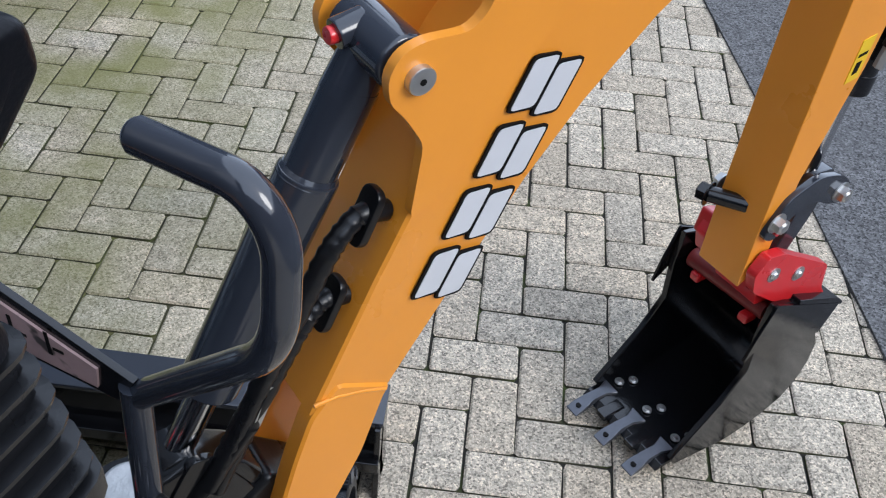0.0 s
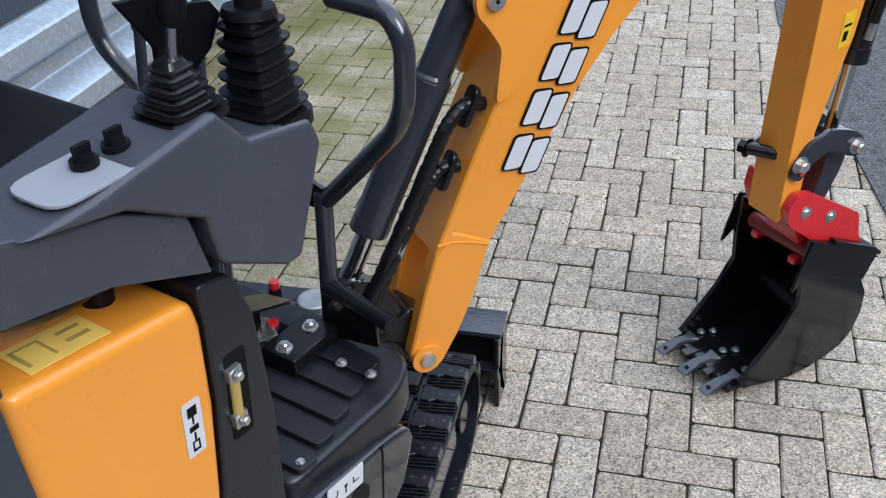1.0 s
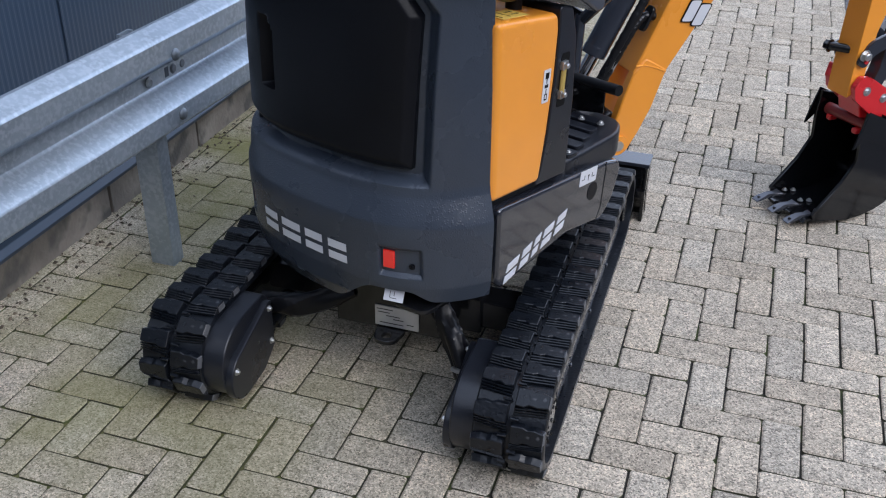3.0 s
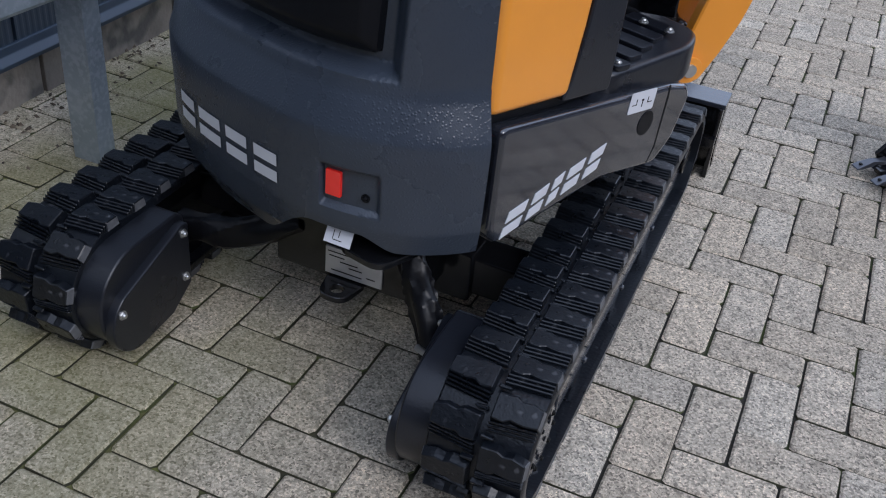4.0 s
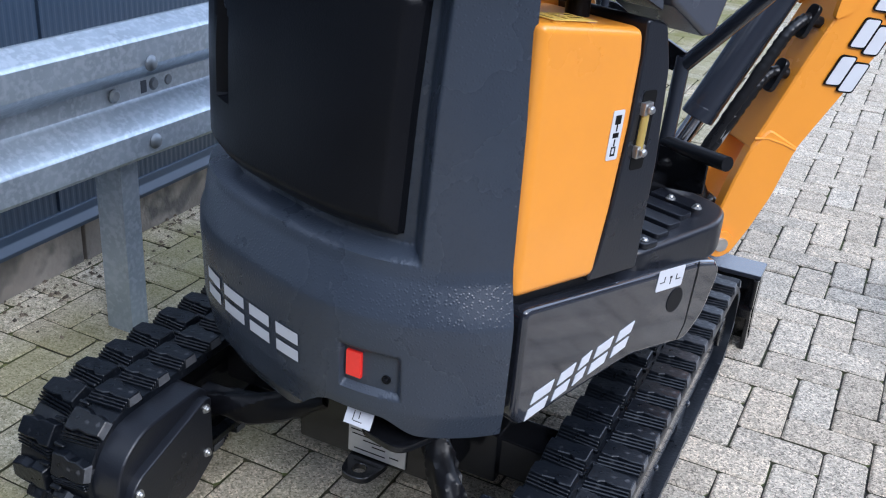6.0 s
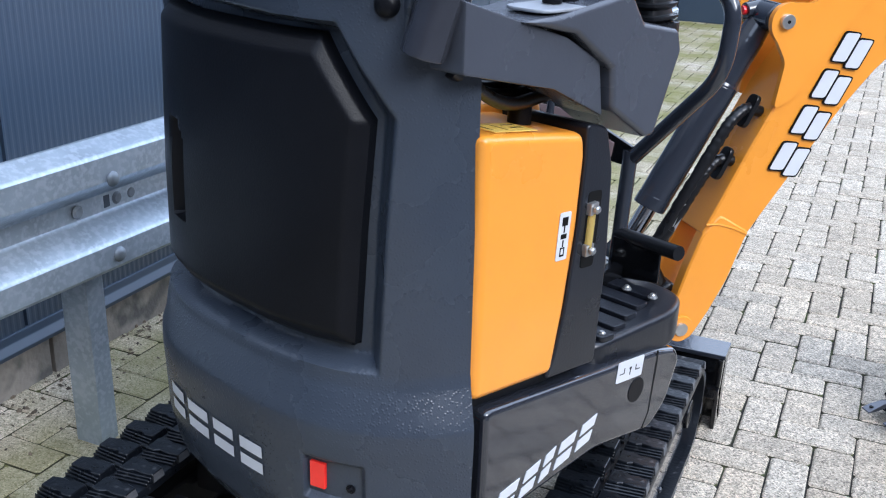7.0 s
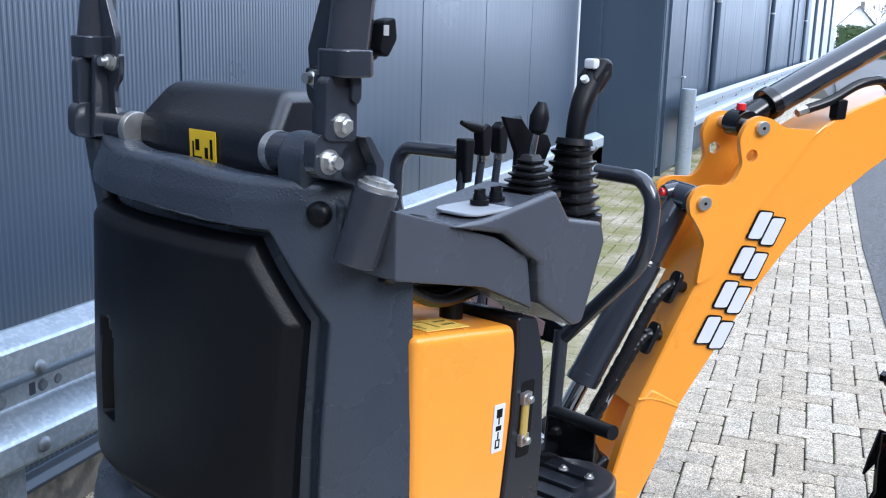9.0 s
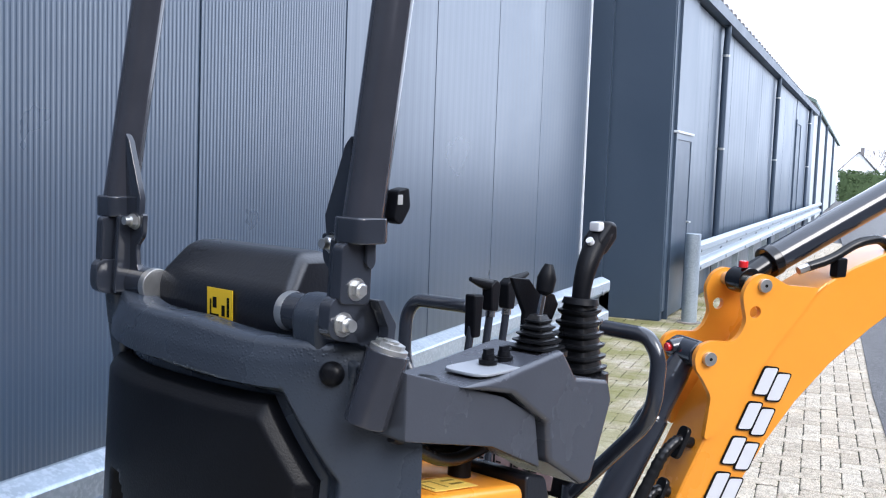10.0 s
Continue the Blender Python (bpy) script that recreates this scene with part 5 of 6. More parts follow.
ar_("print", prism(B(), [(0.997, 0.948), (1.017, 0.951), (1.018, 0.957), (0.998, 0.954)], 0.0218, 0.0225, "y"), INK, "", d)
ar_("print", prism(B(), [(0.998, 0.915), (1.01, 0.918), (1.012, 0.94), (1.0, 0.938)], 0.0218, 0.0225, "y"), INK, "", d)
bc = ar_("bucket_cylinder", rod(B(), (1.1, 0.075, 0.84), (1.16, 0.075, 1.4), 0.034, segs=26), BLACK, "black hydraulic bucket cylinder")
ar_("gland", bevel(rod(B(), (1.098, 0.075, 0.83), (1.102, 0.075, 0.87), 0.037, segs=26), 0.003), BLACK, "", bc)
ar_("rod", rod(B(), (1.075, 0.075, 0.65), (1.1, 0.075, 0.84), 0.016, segs=20), CHROME, "chrome piston rod", bc)
ar_("hose_fitting", rod(B(), (1.085, 0.03, 0.9), (1.095, 0.03, 0.95), 0.01, segs=6), ZINC, "", bc)
ar_("hose", tube(B(), path_of([(1.09, 0.03, 0.94), (1.11, 0.02, 1.1), (1.13, 0.02, 1.4)], 0.05), 0.012, 10), MATTE, "black hose", bc)
for y in (0.012, 0.122):
    lk = ar_("bucket_link", bevel(prism(B(), rounded([(0.905, 0.6), (0.945, 0.575), (0.97, 0.62), (1.02, 0.645), (1.08, 0.61), (1.12, 0.6), (1.13, 0.645), (1.09, 0.68), (1.02, 0.7), (0.95, 0.675)], 0.02, 3), y, y + 0.016, "y"), 0.004), CHARCOAL, "charcoal curved bucket link")
    yy = y if y < 0.05 else y + 0.016
    for s, z in ((0.933, 0.63), (1.1, 0.635)):
        bm = B()
        hexbolt(bm, (s, yy, z), (0, -1 if y < 0.05 else 1, 0), 0.016, 0.016)
        ar_("bolt", bm, ZINC, "zinc bolt", lk)
ar_("link_rod", bevel(prism(B(), rounded([(1.06, 0.665), (1.13, 0.655), (1.11, 0.55), (1.06, 0.44), (1.02, 0.46), (1.05, 0.55)], 0.02, 3), 0.05, 0.1, "y"), 0.004), CHARCOAL, "charcoal lower link")
ar_("grease_cap", rod(B(), (0.94, 0.006, 0.607), (0.94, 0.012, 0.607), 0.008, segs=12), RED, "red plastic cap")
bm = B()
hexbolt(bm, (0.88, 0.126, 0.635), (-0.3, 1, 0), 0.018, 0.02)
rod(bm, (0.92, 0.07, 0.635), (0.88, 0.128, 0.635), 0.016)
ar_("bolt", bm, BLACK, "black link bolt")

# -- quick-hitch in red
for y in (-0.002, 0.128):
    hp = ar_("hitch_plate", bevel(prism(B(), rounded([(0.907, 0.516), (0.932, 0.553), (0.975, 0.545), (1.144, 0.441), (1.158, 0.375), (1.2, 0.32), (0.997, 0.412), (0.92, 0.47)], 0.01, 3), y, y + 0.022, "y"), 0.003), RED, "red quick-hitch plate")
    for s, z in ((0.964, 0.496), (1.046, 0.462)):
        bm = B()
        hexbolt(bm, (s, y if y < 0.05 else y + 0.022, z), (0, -1 if y < 0.05 else 1, 0), 0.012, 0.004)
        ar_("bolt", bm, ZINC, "zinc bolt", hp)
ar_("hitch_bar", bevel(rod(B(), (1.022, 0.012, 0.362), (1.016, 0.212, 0.352), 0.021, segs=24), 0.003), HITCHBAR, "dark red quick-hitch cross tube")
for y in (0.03, 0.165):
    ar_("hitch_hook", bevel(box(B(), (0.99, y, 0.322), (1.025, y + 0.024, 0.342)), 0.005, 3), RED, "red hook under the cross tube")
ar_("hitch_block", bevel(prism(B(), [(0.95, 0.49), (1.06, 0.45), (1.06, 0.38), (0.98, 0.39)], 0.02, 0.13, "y"), 0.006), RED, "red quick-hitch block")
ar_("hitch_knob", bevel(prism(B(), rounded([(0.915, 0.5), (0.955, 0.49), (0.965, 0.545), (0.925, 0.56)], 0.01), 0.128, 0.165, "y"), 0.008, 3), RED, "red hitch shoulder")

# -- bucket
prof = [(0.93, 0.43), (1.05, 0.39), (1.185, 0.335), (1.19, 0.29), (1.18, 0.25), (1.206, 0.2), (1.206, 0.14), (1.19, 0.09), (1.16, 0.057), (1.112, 0.034), (1.0, 0.016), (0.86, 0.03)]
inner = [(1.05, 0.378), (1.172, 0.325), (1.176, 0.29), (1.166, 0.25), (1.192, 0.2), (1.192, 0.14), (1.178, 0.1), (1.152, 0.07), (1.108, 0.046), (1.0, 0.028), (0.86, 0.04)]
bm = B()
ring = prof[1:] + inner[::-1]
prism(bm, ring, -0.003, 0.218, "y")
bucket = bk_("bucket", bm, BLACK, "glossy black digging bucket resting on its teeth", smooth=50)
for y in (-0.01, 0.212):
    bm = prism(B(), [(0.985, 0.418), (1.03, 0.405), (1.205, 0.335), (1.2, 0.29), (1.186, 0.25), (1.213, 0.2), (1.214, 0.14), (1.196, 0.085), (1.165, 0.05), (1.116, 0.028), (1.06, 0.014), (0.998, 0.008), (0.846, 0.03), (0.83, 0.055), (0.883, 0.11), (0.934, 0.165), (0.982, 0.24), (0.975, 0.34)], y, y + 0.013, "y")
    bevel(bm, 0.002, 1, 60)
    bk_("side_plate", bm, BLACK, "", bucket)
    bm = bevel(prism(B(), rounded([(0.985, 0.425), (1.215, 0.322), (1.182, 0.252), (1.013, 0.318), (0.985, 0.325), (0.942, 0.29), (0.955, 0.34)], 0.006), y - 0.007 if y < 0.1 else y + 0.013, y if y < 0.1 else y + 0.02, "y"), 0.002)
    bk_("ear", bm, BLACK, "", bucket)
bk_("back_plate", bevel(prism(B(), [(1.06, 0.402), (1.2, 0.342), (1.23, 0.318), (1.226, 0.31), (1.19, 0.33), (1.06, 0.388)], -0.016, 0.232, "y"), 0.003), BLACK, "", bucket)
lip = bk_("cutting_edge", bevel(prism(B(), [(0.8, 0.028), (0.94, 0.03), (0.94, 0.044), (0.815, 0.04)], -0.003, 0.218, "y"), 0.002), BLACK, "black cutting edge", bucket)
TOOTH = mat("worn_steel", (0.085, 0.09, 0.105), 0.32, metal=0.6, vary=0.25, scale=20, bump=0.1, bump_scale=80)
for y in (0.028, 0.11, 0.195):
    bm = prism(B(), [(0.748, y - 0.015), (0.768, y - 0.015), (0.8, y - 0.011), (0.835, y - 0.011), (0.862, y - 0.02), (0.862, y + 0.02), (0.835, y + 0.011), (0.8, y + 0.011), (0.768, y + 0.015), (0.748, y + 0.015)], 0.03, 0.046, "z")
    for v in bm.verts:
        if v.co.x < 0.78:
            v.co.z = 0.026 + (v.co.z - 0.03) * (0.25 if v.co.x < 0.76 else 0.8)
    th = bk_("tooth", bevel(bm, 0.0015, 1), TOOTH, "grey steel bucket tooth", bucket)
    bk_("wear_hole", rod(B(), (0.768, y, 0.03), (0.768, y, 0.0385), 0.006, segs=12), INK, "", th)
    for dx, dy in ((0.884, 0.0), (0.914, -0.012)):
        bk_("bolt", hexbolt(B(), (dx, y + dy, 0.046), (0, 0, 1), 0.0075, 0.006), ZINC, "zinc bolt", bucket)
for y in (0.069, 0.152):
    bk_("edge_lug", bevel(box(B(), (0.79, y - 0.013, 0.03), (0.85, y + 0.013, 0.044)), 0.003), BLACK, "black lug between the teeth", bucket)

# -- swing bracket at the boom's foot
bo_("swing_bracket", bevel(prism(B(), [(-0.2, 0.42), (0.012, 0.42), (0.02, 0.48), (-0.05, 0.6), (-0.12, 0.655), (-0.17, 0.64), (-0.22, 0.56)], 0.04, 0.11, "y"), 0.01), BLACK, "black cast swing bracket")
for y in (0.036, 0.098):
    bo_("bracket_cheek", bevel(prism(B(), rounded([(-0.17, 0.58), (-0.13, 0.66), (-0.1, 0.655), (-0.02, 0.5), (0.03, 0.45), (0.0, 0.415), (-0.12, 0.45)], 0.02), y, y + 0.014, "y"), 0.003), BLACK, "", digger)
bo_("swing_post", bevel(rod(B(), (-0.2, 0.075, 0.36), (-0.2, 0.075, 0.6), 0.062, segs=28), 0.006), BLACK, "black vertical swing post")
bo_("swing_pin", bevel(rod(B(), (-0.2, 0.075, 0.6), (-0.2, 0.075, 0.625), 0.036, segs=24), 0.006), ZINC, "bright steel swing pin")
bo_("rubber_flap", bevel(prism(B(), [(-0.02, 0.56), (0.06, 0.48), (0.02, 0.44), (-0.1, 0.5)], 0.03, 0.12, "y"), 0.012, 3), MATTE, "black rubber hose guard")
for (s, y, z) in ((-0.3, 0.02, 0.628), (-0.26, 0.14, 0.628)):
    bo_("grease_cap", bevel(rod(B(), (s, y, z), (s, y, z + 0.018), 0.0105, segs=14), 0.003), RED, "red plastic cap")
    bo_("fitting", rod(B(), (s, y, z - 0.04), (s, y, z), 0.013, segs=6), BLACK)
bm = bevel(box(B(), (-0.38, -0.02, 0.6), (-0.3, 0.05, 0.64)), 0.008)
hexbolt(bm, (-0.36, 0.0, 0.64), (0, 0, 1), 0.014, 0.016)
hexbolt(bm, (-0.33, 0.03, 0.64), (0, 0, 1), 0.012, 0.02)
bo_("valve_block", bm, ZINC, "zinc hydraulic fitting block")
for i in range(4):
    bo_("hose", tube(B(), path_of([(-0.36, -0.02 + 0.03 * i, 0.56), (-0.28, 0.02 + 0.03 * i, 0.62), (-0.18, 0.03 + 0.025 * i, 0.56), (-0.08, 0.04 + 0.02 * i, 0.5)], 0.05), 0.012, 10), MATTE, "black hydraulic hose")

# -- undercarriage
XC = -0.853


def un_(name, bm, material, label="", parent=None, smooth=40):
    return part(name, bm, material, parent or digger, label, None, smooth)


Y0, Y1, HT = -0.785, 0.385, 0.29
RB = HT / 2 - 0.024


def belt_path(s, r):
    """A point and its tangent on the belt loop, s from 0 to 1 of the whole length."""
    L = Y1 - Y0
    total = 2 * L + 2 * math.pi * r
    d = (s % 1) * total
    cz = HT / 2
    if d < L:
        return (Y0 + d, cz + r), (1, 0)
    d -= L
    if d < math.pi * r:
        a = math.pi / 2 - d / r
        return (Y1 + r * math.cos(a), cz + r * math.sin(a)), (math.sin(a), -math.cos(a))
    d -= math.pi * r
    if d < L:
        return (Y1 - d, cz - r), (-1, 0)
    d -= L
    a = -math.pi / 2 - d / r
    return (Y0 + r * math.cos(a), cz + r * math.sin(a)), (math.sin(a), -math.cos(a))


WORN_GLINT = mat("worn_glint_rubber", (0.1, 0.104, 0.112), 0.55, vary=0.3, scale=60)
DUSTY_SHEEN = mat("dusty_sheen_rubber", (0.008, 0.0095, 0.013), 0.36, vary=0.5, scale=40, bump=0.3, bump_scale=110, speck=((0.07, 0.075, 0.085), 0.58, 0.74, 60))
lug_meshes = {}
for x0, x1, side in ((-0.482, -0.3, 1), (-1.405, -1.225, -1)):
    bm = B()
    n = 120
    ringsA = []
    for i in range(n):
        (y, z), (ty, tz) = belt_path(i / n, RB)
        ny, nz = -tz, ty
        row = [bm.verts.new((x, y + ny * o, z + nz * o)) for x, o in ((x0, 0.0), (x0 + 0.004, 0.005), ((x0 + x1) / 2, 0.006), (x1 - 0.004, 0.005), (x1, 0.0), (x1, -0.014), (x0, -0.014))]
        ringsA.append(row)
    for i in range(n):
        a, b = ringsA[i], ringsA[(i + 1) % n]
        for j in range(7):
            bm.faces.new((a[j], a[(j + 1) % 7], b[(j + 1) % 7], b[j]))
    track = un_("track", bm, RUBBER, "black rubber track with block lugs")
    w = x1 - x0
    if not lug_meshes:
        # one lug for each row: a block with a tapered plateau, three fine ridges behind it, a worn outer end with a
        # painted glint
        for sgn in (1, -1):
            bm = B()
            a, h = 0.487 * w, 0.018
            outline = [(0.002, -0.017), (a * 0.28, -0.019), (a * 0.42, -0.011), (a * 0.7, -0.014), (a, -0.01), (a, 0.027), (a * 0.72, 0.034), (a * 0.52, 0.031), (a * 0.38, 0.037), (0.002, 0.035)]
            prism(bm, [(x * sgn, y) for x, y in outline], -0.002, h, "z")
            for v in bm.verts:
                if v.co.z > 0.01:
                    v.co.x = sgn * (0.5 * a + (sgn * v.co.x - 0.5 * a) * 0.93)
                    v.co.y = 0.008 + (v.co.y - 0.008) * 0.84
            for k in range(3):
                yb = -0.0205 - 0.0062 * k
                ends = ((0.003, yb - 0.002), (a * 0.97, yb + 0.006), (a * 0.97, yb + 0.0095), (0.003, yb + 0.0015))
                prism(bm, [(x * sgn, y) for x, y in ends], -0.002, 0.0145 - 0.0036 * k, "z")
            # low notched pad between this lug and the next, beside the belt's middle
            prism(bm, [(x * sgn, y) for x, y in ((-0.002, 0.04), (a * 0.24, 0.041), (a * 0.24, 0.046), (-0.002, 0.0475))], -0.002, 0.0085, "z")
            bevel(bm, 0.0022, 1, 40)
            me = bpy.data.meshes.new("tread_lug")
            bmesh.ops.recalc_face_normals(bm, faces=bm.faces)
            bm.to_mesh(me)
            bm.free()
            me.materials.append(RUBBER)
            me.materials.append(WORN_GLINT)
            me.materials.append(DUSTY_SHEEN)
            # end colour holds wear and a glint, top colour dust and sky sheen
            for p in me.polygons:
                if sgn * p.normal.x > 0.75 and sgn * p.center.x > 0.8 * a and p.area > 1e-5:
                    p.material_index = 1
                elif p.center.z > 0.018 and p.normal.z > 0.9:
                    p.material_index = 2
            lug_meshes[sgn] = me
    count = 38
    for i in range(count):
        for sgn in (1, -1):
            (y, z), (ty, tz) = belt_path((i + (0.5 if sgn < 0 else 0)) / count, RB + 0.005)
            ny, nz = -tz, ty
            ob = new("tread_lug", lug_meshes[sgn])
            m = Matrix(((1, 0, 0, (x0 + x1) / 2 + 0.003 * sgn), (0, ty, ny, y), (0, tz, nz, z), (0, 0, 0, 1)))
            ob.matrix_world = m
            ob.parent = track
    # side frame, sprocket, idler, rollers
    xm = (x0 + x1) / 2
    fr = un_("track_frame", bevel(box(B(), (x0 + 0.03, Y0 + 0.02, 0.07), (x1 - 0.03, Y1 - 0.02, 0.19)), 0.012), BLACK, "black track side frame")
    un_("scraper_guard", bevel(box(B(), (x1 - 0.028 if side > 0 else x0 + 0.02, Y0 + 0.12, 0.1), (x1 - 0.02 if side > 0 else x0 + 0.028, Y1 - 0.05, 0.2)), 0.003), CHARCOAL, "", fr)
    for y, nm, r in ((Y0, "sprocket", 0.1), (Y1, "idler", 0.1)):
        wh = un_(nm, bevel(rod(B(), (x0 + 0.035, y, HT / 2), (x1 - 0.035, y, HT / 2), r, segs=28), 0.006), BLACK, "black track " + nm)
        xo = x1 - 0.012 if side > 0 else x0 + 0.012
        un_("hub", bevel(rod(B(), (xm, y, HT / 2), (xo, y, HT / 2), 0.07 if nm == "sprocket" else 0.04, segs=28), 0.004), CHARCOAL if nm == "sprocket" else BLACK, "grey hub plate", wh)
        if nm == "sprocket":
            for k in range(9):
                a = 2 * math.pi * k / 9
                bm = B()
                hexbolt(bm, (xo, y + 0.052 * math.cos(a), HT / 2 + 0.052 * math.sin(a)), (side, 0, 0), 0.006, 0.004, False)
                un_("bolt", bm, INK, "", wh)
    for k in range(3):
        y = Y0 + 0.3 + 0.28 * k
        un_("roller", bevel(rod(B(), (x0 + 0.04, y, 0.07), (x1 - 0.028, y, 0.07), 0.04, segs=22), 0.005), BLACK, "black track roller")
        bm = B()
        hexbolt(bm, (x1 - 0.024 if side > 0 else x0 + 0.024, y, 0.1), (side, 0, 0), 0.009, 0.006)
        un_("bolt", bm, CHARCOAL, "dark roller bolt")
    # motor cover on the inner side
    xi = x0 if side > 0 else x1
    o = -1 if side > 0 else 1
    poly = []
    for k in range(25):
        a = math.pi / 2 + math.pi * k / 24
        poly.append((Y0 - 0.004 + 0.114 * math.cos(a), HT / 2 + 0.112 * math.sin(a)))
    poly += [(Y0 + 0.085, 0.04), (Y0 + 0.15, 0.085), (Y0 + 0.15, 0.24), (Y0 + 0.13, 0.258)]
    un_("motor_guard", bevel(prism(B(), poly, xi - 0.03 * o, xi + 0.06 * o, "x"), 0.006, 3), COVER, "black guard round the drive motor")
    poly2 = [(Y0 - 0.034 + 0.076 * math.cos(math.radians(118 + 152 * k / 20)), 0.112 + 0.076 * math.sin(math.radians(118 + 152 * k / 20))) for k in range(21)]
    poly2 += [(Y0 + 0.07, 0.046), (Y0 + 0.137, 0.09), (Y0 + 0.137, 0.238), (Y0 + 0.118, 0.242)]
    mc = un_("motor_cover", bevel(prism(B(), poly2, xi + 0.055 * o, xi + 0.08 * o, "x"), 0.004, 3), COVER, "black oval drive motor cover")
    for y, z in ((Y0 + 0.118, 0.222), (Y0 + 0.116, 0.115), (Y0 - 0.082, 0.146)):
        bm = B()
        hexbolt(bm, (xi + 0.08 * o, y, z), (o, 0, 0), 0.0075, 0.006)
        un_("bolt", bm, ZINC, "zinc bolt", mc)

# centre frame between the tracks
un_("centre_frame", bevel(box(B(), (XC - 0.16, -0.52, 0.16), (XC + 0.2, 0.12, 0.3)), 0.012), BLACK, "black welded centre frame")
un_("slew_ring", bevel(rod(B(), (XC - 0.02, -0.2, 0.28), (XC - 0.02, -0.2, 0.42), 0.2, segs=36), 0.006), BLACK, "black slew ring")
for y in (-0.42, 0.02):
    un_("cross_tube", bevel(box(B(), (-1.25, y - 0.045, 0.15), (-0.45, y + 0.045, 0.24)), 0.008), BLACK, "black square cross tube")
    un_("sleeve", bevel(box(B(), (XC + 0.16, y - 0.058, 0.138), (XC + 0.27, y + 0.058, 0.252)), 0.006), BLACK, "")
rp = un_("rear_plate", bevel(box(B(), (-0.98, -0.575, 0.165), (-0.64, -0.545, 0.33)), 0.005), BLACK, "black rear frame plate")
un_("type_plate", bbox((-0.862, -0.58, 0.178), (-0.733, -0.575, 0.243), 0.001), PLATE, "aluminium type plate with small print", rp)
for z, a, b in ((0.232, -0.878, -0.83), (0.222, -0.875, -0.84), (0.212, -0.85, -0.81), (0.203, -0.83, -0.8), (0.188, -0.87, -0.8), (0.193, -0.79, -0.77)):
    un_("print", box(B(), (a + 0.022, -0.5808, z), (b + 0.022, -0.58, z + 0.0022)), INK, "", rp)
bm = holed([(x + 0.055, z) for x, z in rounded([(-0.9, -0.645), (-0.84, -0.645), (-0.825, -0.56), (-0.915, -0.56)], 0.026, 5)], (-0.815, -0.615), 0.014, 0.16, 0.174)
for v in bm.verts:
    v.co.y, v.co.z = v.co.z, v.co.y
un_("tow_eye", bevel(bm, 0.003, 1, 50), BLACK, "black tow plate with a round hole", rp)
# lashing eye under the cowl and white sign
bm = bevel(prism(B(), rounded([(0.31, -0.43), (0.41, -0.42), (0.42, -0.3), (0.3, -0.3)], 0.03, 5), 0.385, 0.4, "z"), 0.004)
up_("lashing_eye", bm, BLACK, "black lashing eye under the cowl")
m = MU @ pose(0.32, -0.43, 0.422, 60, 0, 18)
dd = part("label", bbox((-0.026, -0.017, 0), (0.026, 0.017, 0.002), 0), WHITE, digger, "white lashing point label", m)
part("print", box(B(), (-0.011, -0.009, 0.002), (-0.0095, 0.008, 0.0024)), INK, dd, m=m)
part("print", box(B(), (-0.009, -0.01, 0.002), (0.008, -0.0085, 0.0024)), INK, dd, m=m)
part("print", box(B(), (0.0, -0.004, 0.002), (0.0015, 0.008, 0.0024)), INK, dd, m=m)
# sleeved hoses to the drive motors
for pts, rad in (([(-0.7, -0.55, 0.36), (-0.67, -0.6, 0.285), (-0.61, -0.645, 0.225), (-0.56, -0.68, 0.13)], 0.032), ([(-0.93, -0.56, 0.27), (-1.03, -0.59, 0.215), (-1.1, -0.6, 0.2), (-1.2, -0.6, 0.19)], 0.034)):
    line = path_of(pts, 0.08, 14)
    fine = []
    for a, b in zip(line, line[1:]):
        fine += [a + (b - a) * k / 4 for k in range(4)]
    bm = tube(B(), fine + [line[-1]], rad, 28)
    c0, c1 = line[0], line[-1]
    axis = (c1 - c0).normalized()
    for v in bm.verts:
        t = (v.co - c0).dot(axis)
        q = v.co - (c0 + axis * t)
        fold = abs(noise.noise(Vector((q.x * 38, q.y * 38, t * 6 + q.z * 26)))) - 0.2
        v.co -= q.normalized() * 0.024 * fold
        v.co.y += (v.co.y - (c0 + axis * t).y) * -0.25
    un_("hose_sleeve", bm, SLEEVE, "crumpled black protective hose sleeve", smooth=40)
un_("hose_strap", tube(B(), path_of([(-0.6, -0.69, 0.165), (-0.575, -0.705, 0.17), (-0.54, -0.7, 0.185), (-0.52, -0.67, 0.2)], 0.02), 0.007, 8), ZINC, "grey hose strap")

# blade at the front
BX0, BX1 = -1.42, -0.27
bl = un_("blade", prism(B(), [(0.655, 0.0), (0.67, 0.0), (0.64, 0.06), (0.635, 0.12), (0.655, 0.2), (0.69, 0.225), (0.66, 0.225), (0.625, 0.2), (0.605, 0.12), (0.61, 0.05)], BX0, BX1, "x"), BLACK, "black dozer blade", smooth=50)
for x in (BX0, BX1 - 0.012):
    un_("end_plate", bevel(prism(B(), [(0.585, 0.0), (0.69, 0.0), (0.7, 0.222), (0.59, 0.215)], x, x + 0.012, "x"), 0.002), BLACK, "", bl)
# paler glossy strip added for the sky's sheen on the black top edge
un_("sheen_strip", bevel(box(B(), (BX0, 0.6, 0.212), (BX1 + 0.004, 0.7, 0.226)), 0.003), CHARCOAL, "smooth top edge, paler for the sky's sheen", bl)
un_("stiffener", bevel(box(B(), (BX0, 0.575, 0.1), (BX1, 0.61, 0.13)), 0.003), BLACK, "", bl)
for x in (XC - 0.15, XC + 0.15):
    un_("blade_arm", bevel(box(B(), (x - 0.03, 0.05, 0.1), (x + 0.03, 0.62, 0.17)), 0.008), BLACK, "black blade arm", bl)

# ---- far houses, hedge and trees past the yard ----


